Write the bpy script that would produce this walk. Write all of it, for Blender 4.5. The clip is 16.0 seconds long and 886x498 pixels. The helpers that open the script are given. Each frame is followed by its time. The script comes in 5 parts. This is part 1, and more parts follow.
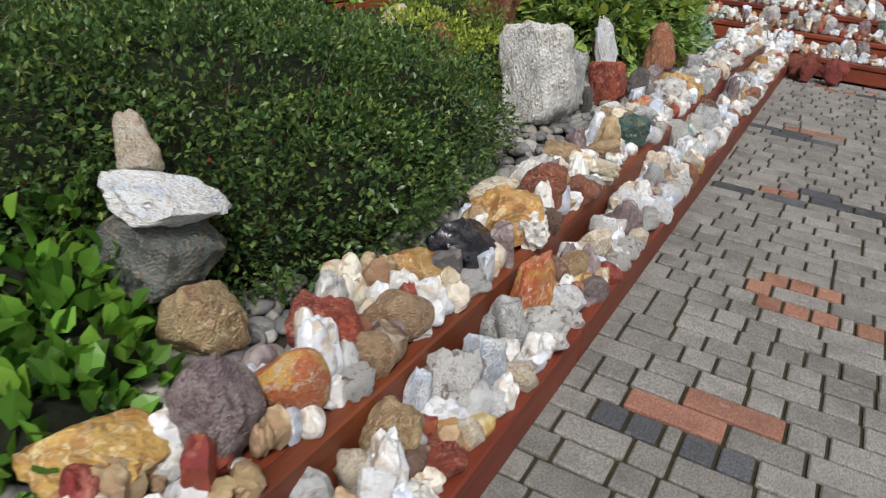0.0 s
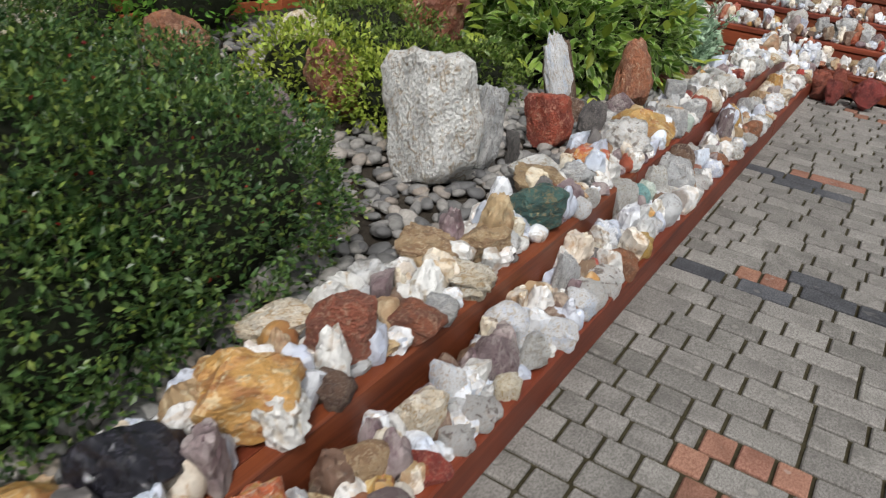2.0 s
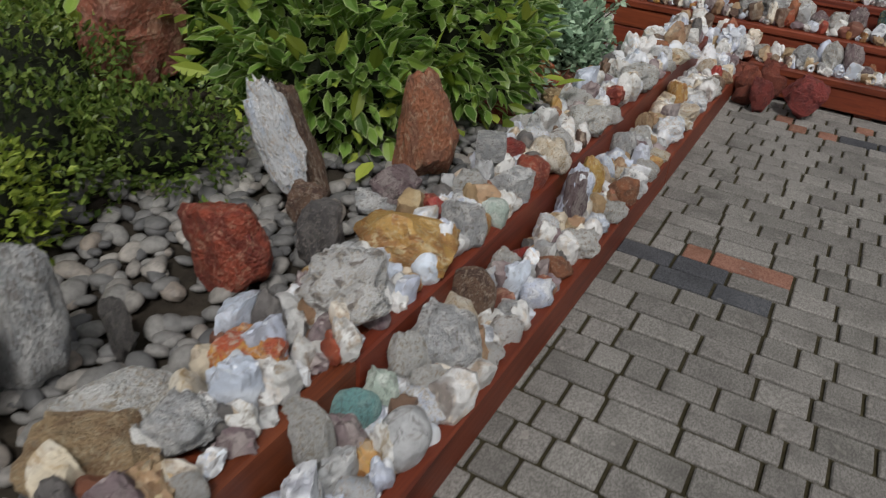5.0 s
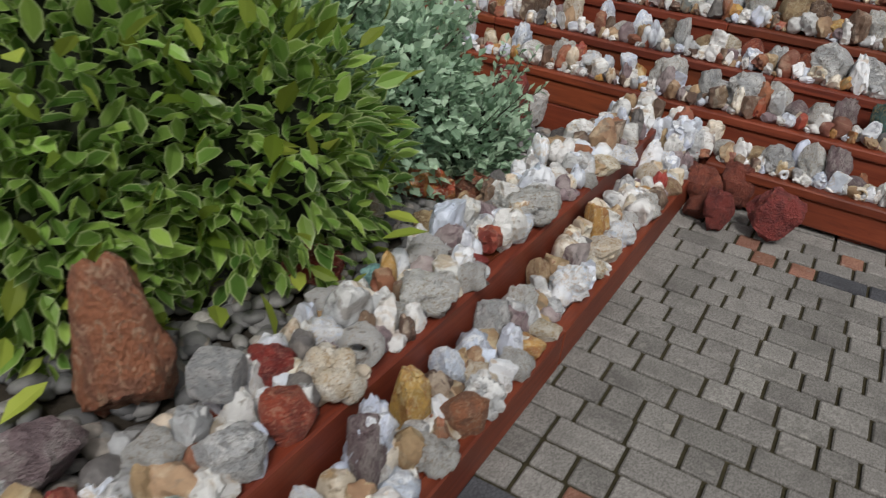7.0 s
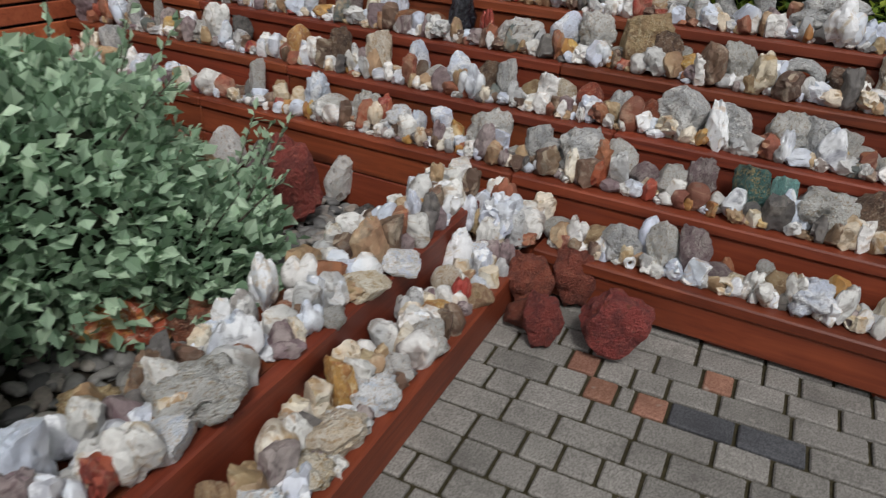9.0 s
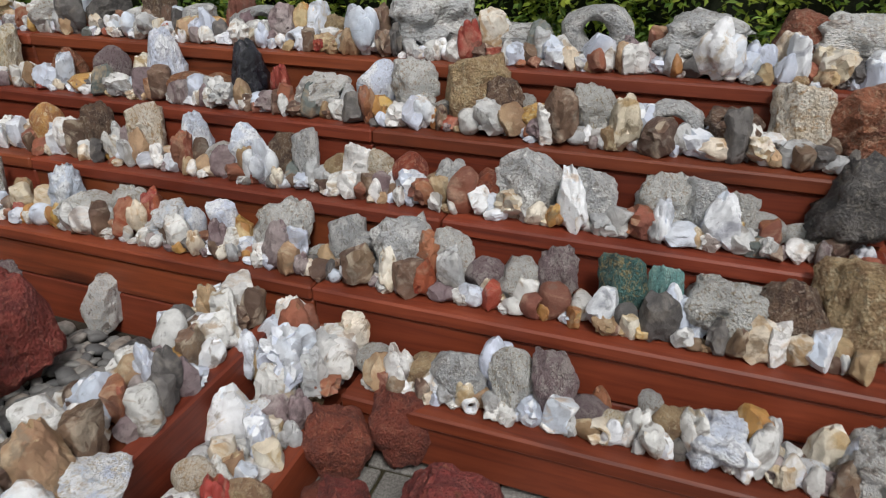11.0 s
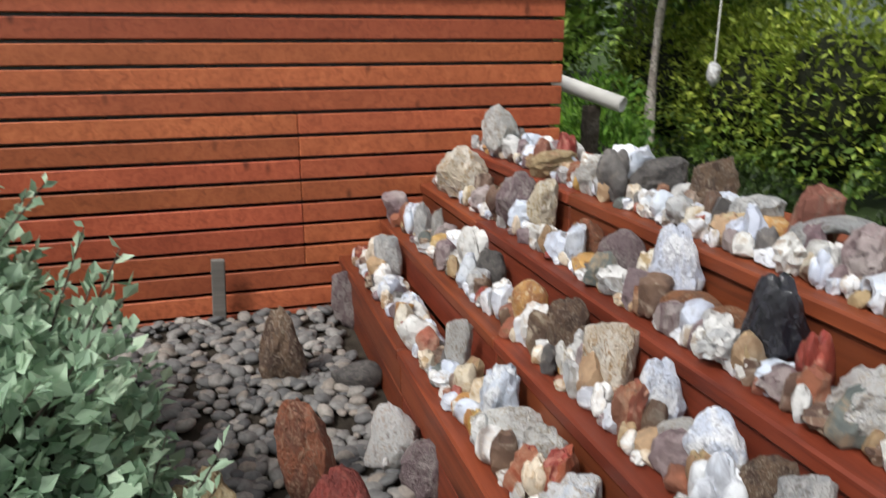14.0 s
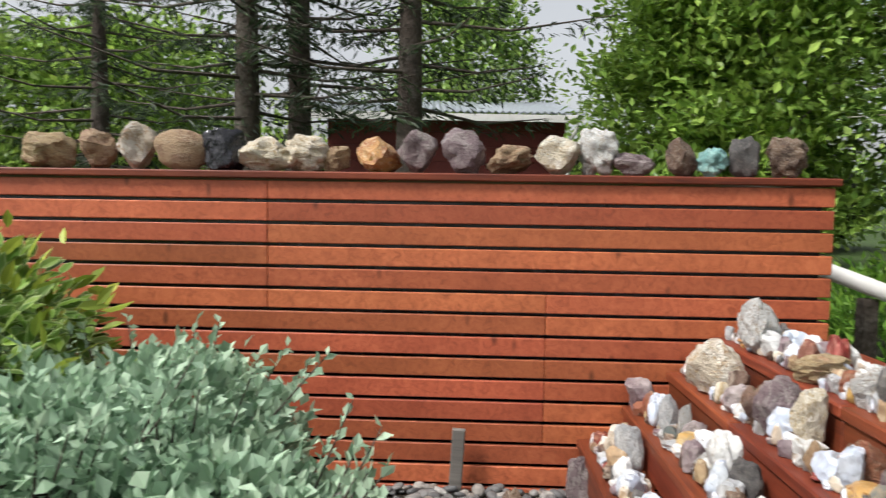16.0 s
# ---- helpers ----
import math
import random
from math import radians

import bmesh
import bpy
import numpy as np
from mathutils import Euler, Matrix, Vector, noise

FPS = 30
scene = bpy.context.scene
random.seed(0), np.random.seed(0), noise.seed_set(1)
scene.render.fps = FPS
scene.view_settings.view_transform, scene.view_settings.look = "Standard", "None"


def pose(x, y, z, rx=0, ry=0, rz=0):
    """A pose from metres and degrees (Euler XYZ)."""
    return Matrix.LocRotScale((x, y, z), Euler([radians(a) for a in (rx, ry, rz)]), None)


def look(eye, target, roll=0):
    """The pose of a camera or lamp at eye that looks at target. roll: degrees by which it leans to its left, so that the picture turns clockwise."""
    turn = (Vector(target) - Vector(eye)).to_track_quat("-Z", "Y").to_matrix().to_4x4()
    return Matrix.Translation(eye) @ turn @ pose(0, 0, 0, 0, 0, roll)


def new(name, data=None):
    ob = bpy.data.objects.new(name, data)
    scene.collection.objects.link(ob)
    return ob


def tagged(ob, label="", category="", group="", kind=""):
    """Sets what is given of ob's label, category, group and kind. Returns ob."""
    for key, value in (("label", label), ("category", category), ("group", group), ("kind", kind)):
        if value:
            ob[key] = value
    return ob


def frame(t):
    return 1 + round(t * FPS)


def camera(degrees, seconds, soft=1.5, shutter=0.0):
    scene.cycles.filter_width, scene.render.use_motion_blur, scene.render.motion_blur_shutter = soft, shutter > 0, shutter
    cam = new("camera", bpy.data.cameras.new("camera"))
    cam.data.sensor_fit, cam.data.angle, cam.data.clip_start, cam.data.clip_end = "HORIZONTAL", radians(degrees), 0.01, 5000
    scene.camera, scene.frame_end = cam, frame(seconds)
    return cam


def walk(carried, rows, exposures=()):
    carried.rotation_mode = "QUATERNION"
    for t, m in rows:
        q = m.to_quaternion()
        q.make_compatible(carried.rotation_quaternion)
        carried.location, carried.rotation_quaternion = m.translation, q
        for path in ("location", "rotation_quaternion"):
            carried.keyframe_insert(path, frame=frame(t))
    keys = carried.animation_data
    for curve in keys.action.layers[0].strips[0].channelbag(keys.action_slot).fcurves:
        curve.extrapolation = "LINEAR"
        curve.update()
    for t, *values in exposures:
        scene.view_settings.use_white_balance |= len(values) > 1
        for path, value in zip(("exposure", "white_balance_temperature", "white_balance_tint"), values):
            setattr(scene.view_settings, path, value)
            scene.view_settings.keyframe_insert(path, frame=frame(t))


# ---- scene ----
import collections

cam = camera(63.3, 16.0, 1.2, 0.3)
PATH = [
    (0, (0.446, 0.156, 1.245), (-0.379, 1.744, 0.353), 5.17),
    (0.5, (0.505, 0.429, 1.274), (-0.363, 1.969, 0.340), 6.95),
    (1, (0.516, 0.702, 1.271), (-0.284, 2.269, 0.320), 5.62),
    (1.5, (0.506, 0.972, 1.277), (-0.289, 2.540, 0.325), 4.13),
    (2, (0.523, 1.293, 1.304), (-0.373, 2.809, 0.356), 6.03),
    (2.5, (0.539, 1.565, 1.294), (-0.348, 3.063, 0.310), 5.56),
    (3, (0.547, 1.865, 1.288), (-0.274, 3.391, 0.290), 4.37),
    (3.2, (0.551, 1.964, 1.284), (-0.292, 3.477, 0.284), 3.11),
    (5.3, (0.474, 3.195, 1.330), (-0.315, 4.702, 0.277), 4.79),
    (5.5, (0.499, 3.302, 1.339), (-0.314, 4.818, 0.318), 5.52),
    (6, (0.465, 3.618, 1.340), (-0.275, 5.158, 0.302), 4.71),
    (6.5, (0.456, 3.891, 1.348), (-0.265, 5.456, 0.332), 2.46),
    (7, (0.493, 4.210, 1.348), (-0.341, 5.736, 0.360), 5.45),
    (7.5, (0.562, 4.478, 1.367), (-0.273, 6.005, 0.381), 5.02),
    (8, (0.564, 4.781, 1.365), (-0.188, 6.366, 0.405), 3.91),
    (8.5, (0.597, 5.033, 1.342), (-0.161, 6.644, 0.430), 2.52),
    (9, (0.644, 5.313, 1.345), (-0.079, 6.920, 0.400), 3.49),
    (9.5, (0.643, 5.565, 1.332), (0.109, 7.265, 0.426), 2.49),
    (9.7, (0.678, 5.649, 1.335), (0.180, 7.376, 0.457), 0.38),
    (11.8, (0.741, 6.538, 1.258), (-0.047, 8.172, 0.416), 0.04),
    (12, (0.724, 6.639, 1.264), (-0.224, 8.181, 0.414), -0.27),
    (12.5, (0.686, 6.793, 1.263), (-0.524, 8.142, 0.418), 0.74),
    (13, (0.573, 6.928, 1.267), (-0.857, 8.083, 0.479), -0.53),
    (13.5, (0.456, 7.030, 1.298), (-1.129, 8.001, 0.561), -1.51),
    (14, (0.399, 7.119, 1.344), (-1.401, 7.782, 0.778), 0.02),
    (14.5, (0.414, 7.157, 1.396), (-1.475, 7.706, 1.032), 1.24),
    (15, (0.426, 7.162, 1.424), (-1.504, 7.632, 1.186), 1.70),
    (15.5, (0.423, 7.135, 1.437), (-1.545, 7.446, 1.271), 1.04),
    (16, (0.431, 7.085, 1.438), (-1.564, 7.123, 1.306), 0.90),
]
EXPOSURES = [(0, 0.15), (2.5, 0.12), (3, 0.0), (5.3, -0.52), (6.2, -0.5), (7, -0.32), (9, -0.36), (10.5, -0.18), (12, -0.1), (13.5, 0.15), (15, 0.5), (16, 0.68)]
walk(cam, [(t, look(eye, target, roll)) for t, eye, target, roll in PATH], EXPOSURES)


# ---- world, sun, exposure ----
world = bpy.data.worlds.new("overcast_sky")
scene.world = world
world.use_nodes = True
wn, wl = world.node_tree.nodes, world.node_tree.links
wn.clear()
w_out, w_bg, w_sky, w_hsv = wn.new("ShaderNodeOutputWorld"), wn.new("ShaderNodeBackground"), wn.new("ShaderNodeTexSky"), wn.new("ShaderNodeHueSaturation")
w_sky.sky_type = "NISHITA"
w_sky.sun_disc = False
SUN_EL, SUN_AZ = radians(52), radians(150)
w_sky.sun_elevation, w_sky.sun_rotation = SUN_EL, SUN_AZ
w_sky.dust_density = 4.0
w_hsv.inputs["Saturation"].default_value = 0.22
w_bg.inputs["Strength"].default_value = 0.122
wl.new(w_sky.outputs[0], w_hsv.inputs["Color"])
wl.new(w_hsv.outputs[0], w_bg.inputs["Color"])
wl.new(w_bg.outputs[0], w_out.inputs["Surface"])
sun_data = bpy.data.lights.new("sun", "SUN")
sun_data.energy, sun_data.angle, sun_data.color = 2.4, radians(10), (1.0, 0.975, 0.94)
sun = new("sun", sun_data)
sun.matrix_world = look((0, 0, 30), Vector((0, 0, 30)) - Vector((math.sin(SUN_AZ) * math.cos(SUN_EL), math.cos(SUN_AZ) * math.cos(SUN_EL), math.sin(SUN_EL))))


# ---- materials ----
class Nodes:
    """A small helper to wire one procedural material."""

    def __init__(self, name, rough=0.7, spec=0.4):
        self.mat = bpy.data.materials.new(name)
        self.mat.use_nodes = True
        self.n, self.l = self.mat.node_tree.nodes, self.mat.node_tree.links
        self.b = self.n["Principled BSDF"]
        self.b.inputs["Roughness"].default_value = rough
        self.b.inputs["Specular IOR Level"].default_value = spec
        self.tc = self.n.new("ShaderNodeTexCoord")
        self.info = self.n.new("ShaderNodeObjectInfo")

    def chance(self):
        """A number of its own for each object and each loose piece."""
        a, f = self.n.new("ShaderNodeMath"), self.n.new("ShaderNodeMath")
        a.operation, f.operation = "ADD", "FRACT"
        self.l.new(self.info.outputs["Random"], a.inputs[0])
        self.l.new(self.island(), a.inputs[1])
        self.l.new(a.outputs[0], f.inputs[0])
        return f.outputs[0]

    def coords(self, kind="Object", scale=(1, 1, 1), shift=0.0, pieces=False):
        m = self.n.new("ShaderNodeMapping")
        m.inputs["Scale"].default_value = scale
        self.l.new(self.tc.outputs[kind], m.inputs["Vector"])
        if shift:
            c = self.n.new("ShaderNodeVectorMath")
            c.operation = "SCALE"
            c.inputs[0].default_value = (shift, shift * 0.7, shift * 1.3)
            self.l.new(self.chance() if pieces else self.info.outputs["Random"], c.inputs["Scale"])
            self.l.new(c.outputs[0], m.inputs["Location"])
        return m.outputs[0]

    def noise(self, v, scale, detail=4.0, rough=0.6, distort=0.0):
        t = self.n.new("ShaderNodeTexNoise")
        t.inputs["Scale"].default_value, t.inputs["Detail"].default_value = scale, detail
        t.inputs["Roughness"].default_value, t.inputs["Distortion"].default_value = rough, distort
        self.l.new(v, t.inputs["Vector"])
        return t.outputs["Fac"]

    def voronoi(self, v, scale, feature="F1"):
        t = self.n.new("ShaderNodeTexVoronoi")
        t.feature = feature
        t.inputs["Scale"].default_value = scale
        self.l.new(v, t.inputs["Vector"])
        return t.outputs["Distance"]

    def ramp(self, f, stops):
        r = self.n.new("ShaderNodeValToRGB")
        e = r.color_ramp.elements
        while len(e) < len(stops):
            e.new(0.5)
        for k, (p, c) in zip(e, stops):
            k.position, k.color = p, (*c, 1) if len(c) == 3 else c
        self.l.new(f, r.inputs[0])
        return r.outputs[0]

    def mix(self, f, a, b, blend="MIX"):
        m = self.n.new("ShaderNodeMix")
        m.data_type, m.blend_type = "RGBA", blend
        for s, k in ((f, 0), (a, 6), (b, 7)):
            if isinstance(s, (int, float)):
                m.inputs[k].default_value = s
            elif isinstance(s, tuple):
                m.inputs[k].default_value = (*s, 1)
            else:
                self.l.new(s, m.inputs[k])
        return m.outputs[2]

    def hsv(self, c, value_from=0.8, value_to=1.2, hue=0.0, source=None):
        h = self.n.new("ShaderNodeHueSaturation")
        self.l.new(c, h.inputs["Color"])
        src = source or self.info.outputs["Random"]
        mr = self.n.new("ShaderNodeMapRange")
        mr.inputs["To Min"].default_value, mr.inputs["To Max"].default_value = value_from, value_to
        self.l.new(src, mr.inputs["Value"])
        self.l.new(mr.outputs[0], h.inputs["Value"])
        if hue:
            mh = self.n.new("ShaderNodeMapRange")
            mh.inputs["To Min"].default_value, mh.inputs["To Max"].default_value = 0.5 - hue, 0.5 + hue
            fr = self.n.new("ShaderNodeMath")
            fr.operation = "FRACT"
            mul = self.n.new("ShaderNodeMath")
            mul.operation = "MULTIPLY"
            mul.inputs[1].default_value = 17.31
            self.l.new(src, mul.inputs[0])
            self.l.new(mul.outputs[0], fr.inputs[0])
            self.l.new(fr.outputs[0], mh.inputs["Value"])
            self.l.new(mh.outputs[0], h.inputs["Hue"])
        return h.outputs[0]

    def island(self):
        return self.n.new("ShaderNodeNewGeometry").outputs["Random Per Island"]

    def bump(self, f, strength, distance=0.01):
        b = self.n.new("ShaderNodeBump")
        b.inputs["Strength"].default_value, b.inputs["Distance"].default_value = strength, distance
        self.l.new(f, b.inputs["Height"])
        self.l.new(b.outputs[0], self.b.inputs["Normal"])

    def done(self, colour):
        if isinstance(colour, tuple):
            self.b.inputs["Base Color"].default_value = (*colour, 1)
        else:
            self.l.new(colour, self.b.inputs["Base Color"])
        return self.mat


def wood_material(name, dark, mid, light, rough=0.5, axis="x"):
    k = Nodes(name, rough, 0.35)
    sc = (1.5, 26, 26) if axis == "x" else (26, 1.5, 26)
    v = k.coords("Object", sc, 7.0)
    g = k.noise(v, 1.0, 6, 0.65, 1.2)
    c = k.ramp(g, [(0.25, dark), (0.5, mid), (0.78, light)])
    blot = k.noise(k.coords("Object", (1, 1, 1), 9.0), 2.2, 3)
    c = k.mix(k.ramp(blot, [(0.35, (0, 0, 0)), (0.7, (0.55, 0.55, 0.55))]), c, dark)
    knots = k.voronoi(k.coords("Object", (0.9, 7, 3) if axis == "x" else (7, 0.9, 3), 11.0), 1.0)
    c = k.mix(k.ramp(knots, [(0.05, (0.75, 0.75, 0.75)), (0.13, (0, 0, 0))]), c, tuple(q * 0.35 for q in dark))
    c = k.hsv(c, 0.78, 1.22, 0.006)
    k.bump(g, 0.35, 0.004)
    return k.done(c)


def stone_material(name, base, second, stain, scale=6.0, rough=0.6, bump=0.6, veins=0.0, spec=0.4, spot=(0.46, 0.58), grit=0.45):
    k = Nodes(name, rough, spec)
    v = k.coords("Object", (1, 1, 1), 23.0, True)
    big = k.noise(v, scale * 0.5, 3, 0.55, 0.6)
    fine = k.noise(v, scale * 6, 8, 0.72)
    c = k.mix(k.ramp(big, [(spot[0], (0, 0, 0)), (spot[1], (1, 1, 1))]), base, second)
    st = k.noise(v, scale * 1.3, 5, 0.65, 1.5)
    c = k.mix(k.ramp(st, [(0.52, (0, 0, 0)), (0.62, (0.9, 0.9, 0.9))]), c, stain)
    if veins:
        vn = k.voronoi(k.coords("Object", (1, 1, 2.4), 13.0), scale * 0.9, "DISTANCE_TO_EDGE")
        c = k.mix(k.ramp(vn, [(0.0, (veins, veins, veins)), (0.06, (0, 0, 0))]), c, (0.62, 0.58, 0.52))
    c = k.mix(k.ramp(fine, [(0.3, (grit, grit, grit)), (0.58, (0, 0, 0))]), c, tuple(q * 0.4 for q in base))
    # dark crevices painted into the stone's colour by noise
    crevice_dark = k.noise(v, scale * 2.6, 6, 0.7, 0.8)
    c = k.mix(k.ramp(crevice_dark, [(0.35, (0.75, 0.75, 0.75)), (0.43, (0, 0, 0))]), c, tuple(0.35 * q + 0.03 for q in stain))
    c = k.hsv(c, 0.86, 1.12, 0.012, k.chance())
    pits = k.voronoi(v, scale * 4)
    k.bump(k.mix(0.45, fine, pits), bump, 0.02)
    return k.done(c)


RED_WOOD = wood_material("red_stained_wood", (0.068, 0.015, 0.008), (0.175, 0.038, 0.015), (0.26, 0.064, 0.026))
RED_WOOD_Y = wood_material("red_stained_wood_lengthwise", (0.068, 0.015, 0.008), (0.175, 0.038, 0.015), (0.26, 0.064, 0.026), axis="y")
WALL_WOOD = wood_material("orange_stained_slats", (0.22, 0.055, 0.025), (0.41, 0.108, 0.048), (0.52, 0.16, 0.072), 0.45, axis="y")
STONES = {
    "white": stone_material("white_quartz", (0.74, 0.74, 0.72), (0.58, 0.575, 0.56), (0.42, 0.33, 0.23), 8, 0.45, 1.0, spot=(0.5, 0.62), grit=0.35),
    "snow": stone_material("snow_white_crystal", (0.77, 0.785, 0.81), (0.62, 0.68, 0.78), (0.55, 0.46, 0.36), 7, 0.35, 0.8, spot=(0.5, 0.64), grit=0.25),
    "blue": stone_material("blue_grey_chalcedony", (0.5, 0.55, 0.65), (0.7, 0.72, 0.75), (0.36, 0.37, 0.42), 5, 0.3, 0.6, grit=0.3),
    "grey": stone_material("grey_agate", (0.42, 0.43, 0.44), (0.62, 0.62, 0.61), (0.24, 0.22, 0.2), 7, 0.5, 0.8),
    "cream": stone_material("cream_stone", (0.62, 0.54, 0.42), (0.72, 0.68, 0.6), (0.4, 0.26, 0.12), 6, 0.6, 0.8),
    "tan": stone_material("tan_petrified_wood", (0.4, 0.28, 0.16), (0.26, 0.16, 0.09), (0.52, 0.42, 0.28), 7, 0.6, 0.8),
    "ochre": stone_material("ochre_jasper", (0.46, 0.27, 0.085), (0.3, 0.14, 0.05), (0.56, 0.45, 0.27), 5, 0.4, 0.5),
    "red": stone_material("red_jasper", (0.3, 0.06, 0.035), (0.18, 0.035, 0.025), (0.42, 0.2, 0.14), 6, 0.5, 0.8),
    "rust": stone_material("rust_red_stone", (0.3, 0.11, 0.06), (0.2, 0.085, 0.055), (0.4, 0.25, 0.17), 6, 0.65, 0.9),
    "brown": stone_material("brown_stone", (0.19, 0.12, 0.08), (0.1, 0.06, 0.045), (0.4, 0.33, 0.26), 7, 0.55, 0.9),
    "mauve": stone_material("mauve_grey_stone", (0.24, 0.18, 0.19), (0.36, 0.31, 0.3), (0.13, 0.08, 0.09), 7, 0.6, 0.9),
    "green": stone_material("dark_green_jasper", (0.06, 0.14, 0.13), (0.03, 0.07, 0.07), (0.3, 0.24, 0.12), 6, 0.5, 0.8),
    "turquoise": stone_material("turquoise_stone", (0.22, 0.45, 0.44), (0.34, 0.55, 0.52), (0.16, 0.25, 0.24), 7, 0.6, 0.8),
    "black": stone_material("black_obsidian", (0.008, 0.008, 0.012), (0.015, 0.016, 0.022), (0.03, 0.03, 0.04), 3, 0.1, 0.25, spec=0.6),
    "lava": stone_material("dark_red_lava", (0.25, 0.055, 0.04), (0.15, 0.036, 0.03), (0.32, 0.1, 0.07), 7, 0.7, 1.0),
    "crystal": stone_material("speckled_white_crystal", (0.8, 0.795, 0.785), (0.27, 0.23, 0.21), (0.66, 0.58, 0.5), 9, 0.4, 1.0, spot=(0.57, 0.64), grit=0.25),
    "multi": stone_material("red_and_ochre_jasper", (0.4, 0.09, 0.04), (0.5, 0.27, 0.07), (0.5, 0.4, 0.32), 5, 0.4, 0.6),
    "slate": stone_material("dark_slate", (0.09, 0.085, 0.085), (0.15, 0.14, 0.135), (0.22, 0.2, 0.18), 8, 0.6, 0.8),
    "greygreen": stone_material("grey_green_rock", (0.16, 0.18, 0.17), (0.09, 0.11, 0.105), (0.32, 0.24, 0.17), 7, 0.6, 0.9),
    "mint": stone_material("pale_green_stone", (0.36, 0.43, 0.38), (0.5, 0.54, 0.5), (0.25, 0.29, 0.25), 5, 0.4, 0.4),
}
WORDS = {
    "white": "white quartz", "snow": "snow-white crystalline", "blue": "pale blue-grey chalcedony", "grey": "grey agate", "cream": "cream-coloured",
    "tan": "tan petrified-wood", "ochre": "ochre-yellow jasper", "red": "red jasper", "rust": "rust-red", "brown": "brown mottled", "mauve": "mauve-grey",
    "green": "dark green jasper", "turquoise": "turquoise", "black": "glossy black obsidian", "lava": "dark red rough", "crystal": "speckled white crystal",
    "multi": "red and ochre jasper", "slate": "dark slate", "mint": "pale green", "greygreen": "grey-green"}


def leaf_material(name, dark, light, rough=0.45, edge=None):
    k = Nodes(name, rough, 0.35)
    r = k.island()
    c = k.ramp(r, [(0.0, dark), (0.55, tuple((a + b) / 2 for a, b in zip(dark, light))), (1.0, light)])
    c = k.hsv(c, 0.75, 1.25, 0.012, r)
    if edge:
        u = k.n.new("ShaderNodeUVMap")
        sep = k.n.new("ShaderNodeSeparateXYZ")
        k.l.new(u.outputs[0], sep.inputs[0])
        c = k.mix(k.ramp(sep.outputs[0], [(0.72, (0, 0, 0)), (0.98, (0.85, 0.85, 0.85))]), c, edge)
    glow, both = k.n.new("ShaderNodeBsdfTranslucent"), k.n.new("ShaderNodeMixShader")
    k.l.new(c, glow.inputs["Color"])
    both.inputs[0].default_value = 0.42
    k.l.new(k.b.outputs[0], both.inputs[1])
    k.l.new(glow.outputs[0], both.inputs[2])
    k.l.new(both.outputs[0], k.n["Material Output"].inputs["Surface"])
    return k.done(c)


def ground_material(name, a, b, scale=9.0, bump=0.8):
    k = Nodes(name, 0.9, 0.2)
    v = k.coords("Object")
    f = k.noise(v, scale, 8, 0.7)
    big = k.noise(v, 0.7, 3)
    c = k.mix(k.ramp(f, [(0.35, (0, 0, 0)), (0.65, (1, 1, 1))]), a, b)
    c = k.mix(k.ramp(big, [(0.4, (0, 0, 0)), (0.7, (0.5, 0.5, 0.5))]), c, tuple(q * 0.6 for q in a))
    k.bump(f, bump, 0.03)
    return k.done(c)


def paver_material(name, a, b, lichen=0.3, joined=False):
    k = Nodes(name, 0.95, 0.12)
    v = k.coords("Object", (1, 1, 1), 31.0)
    f = k.noise(v, 160, 3, 0.8)
    m = k.noise(v, 7, 4, 0.6)
    c = k.mix(k.ramp(f, [(0.42, (0, 0, 0)), (0.58, (1, 1, 1))]), a, b)
    c = k.mix(k.ramp(m, [(0.45, (0, 0, 0)), (0.75, (0.7, 0.7, 0.7))]), c, tuple(q * 0.62 for q in a))
    sp = k.noise(v, 14, 2)
    c = k.mix(k.ramp(sp, [(0.68, (0, 0, 0)), (0.72, (lichen, lichen, lichen))]), c, (0.42, 0.4, 0.36))
    c = k.hsv(c, 0.8, 1.16, 0.006, k.island() if joined else None)
    k.bump(f, 0.5, 0.003)
    return k.done(c)


PAVER = {"grey": paver_material("grey_concrete_paver", (0.14, 0.132, 0.122), (0.26, 0.248, 0.232)),
         "red": paver_material("terracotta_paver", (0.2, 0.098, 0.068), (0.31, 0.17, 0.125)),
         "dark": paver_material("charcoal_paver", (0.055, 0.057, 0.065), (0.105, 0.107, 0.115), 0.15),
         "far": paver_material("grey_concrete_paver_field", (0.14, 0.132, 0.122), (0.26, 0.248, 0.232), joined=True)}
JOINT = ground_material("mossy_joint_sand", (0.04, 0.034, 0.018), (0.08, 0.068, 0.036), 40)
SOIL = ground_material("dark_garden_soil", (0.03, 0.024, 0.018), (0.06, 0.05, 0.038), 14)
LAWN = ground_material("rough_grass", (0.03, 0.05, 0.015), (0.06, 0.1, 0.03), 5)
GRIT = ground_material("dark_gravel_yard", (0.05, 0.048, 0.046), (0.1, 0.095, 0.09), 60)


def pebble_material():
    k = Nodes("grey_river_pebbles", 0.6, 0.35)
    r = k.island()
    c = k.ramp(r, [(0.0, (0.095, 0.095, 0.098)), (0.4, (0.175, 0.172, 0.167)), (0.7, (0.255, 0.246, 0.233)), (0.9, (0.26, 0.22, 0.185)), (1.0, (0.4, 0.385, 0.36))])
    f = k.noise(k.coords("Object"), 60, 5)
    c = k.mix(k.ramp(f, [(0.35, (0.4, 0.4, 0.4)), (0.6, (0, 0, 0))]), c, (0.06, 0.06, 0.06))
    k.bump(f, 0.25, 0.004)
    return k.done(c)


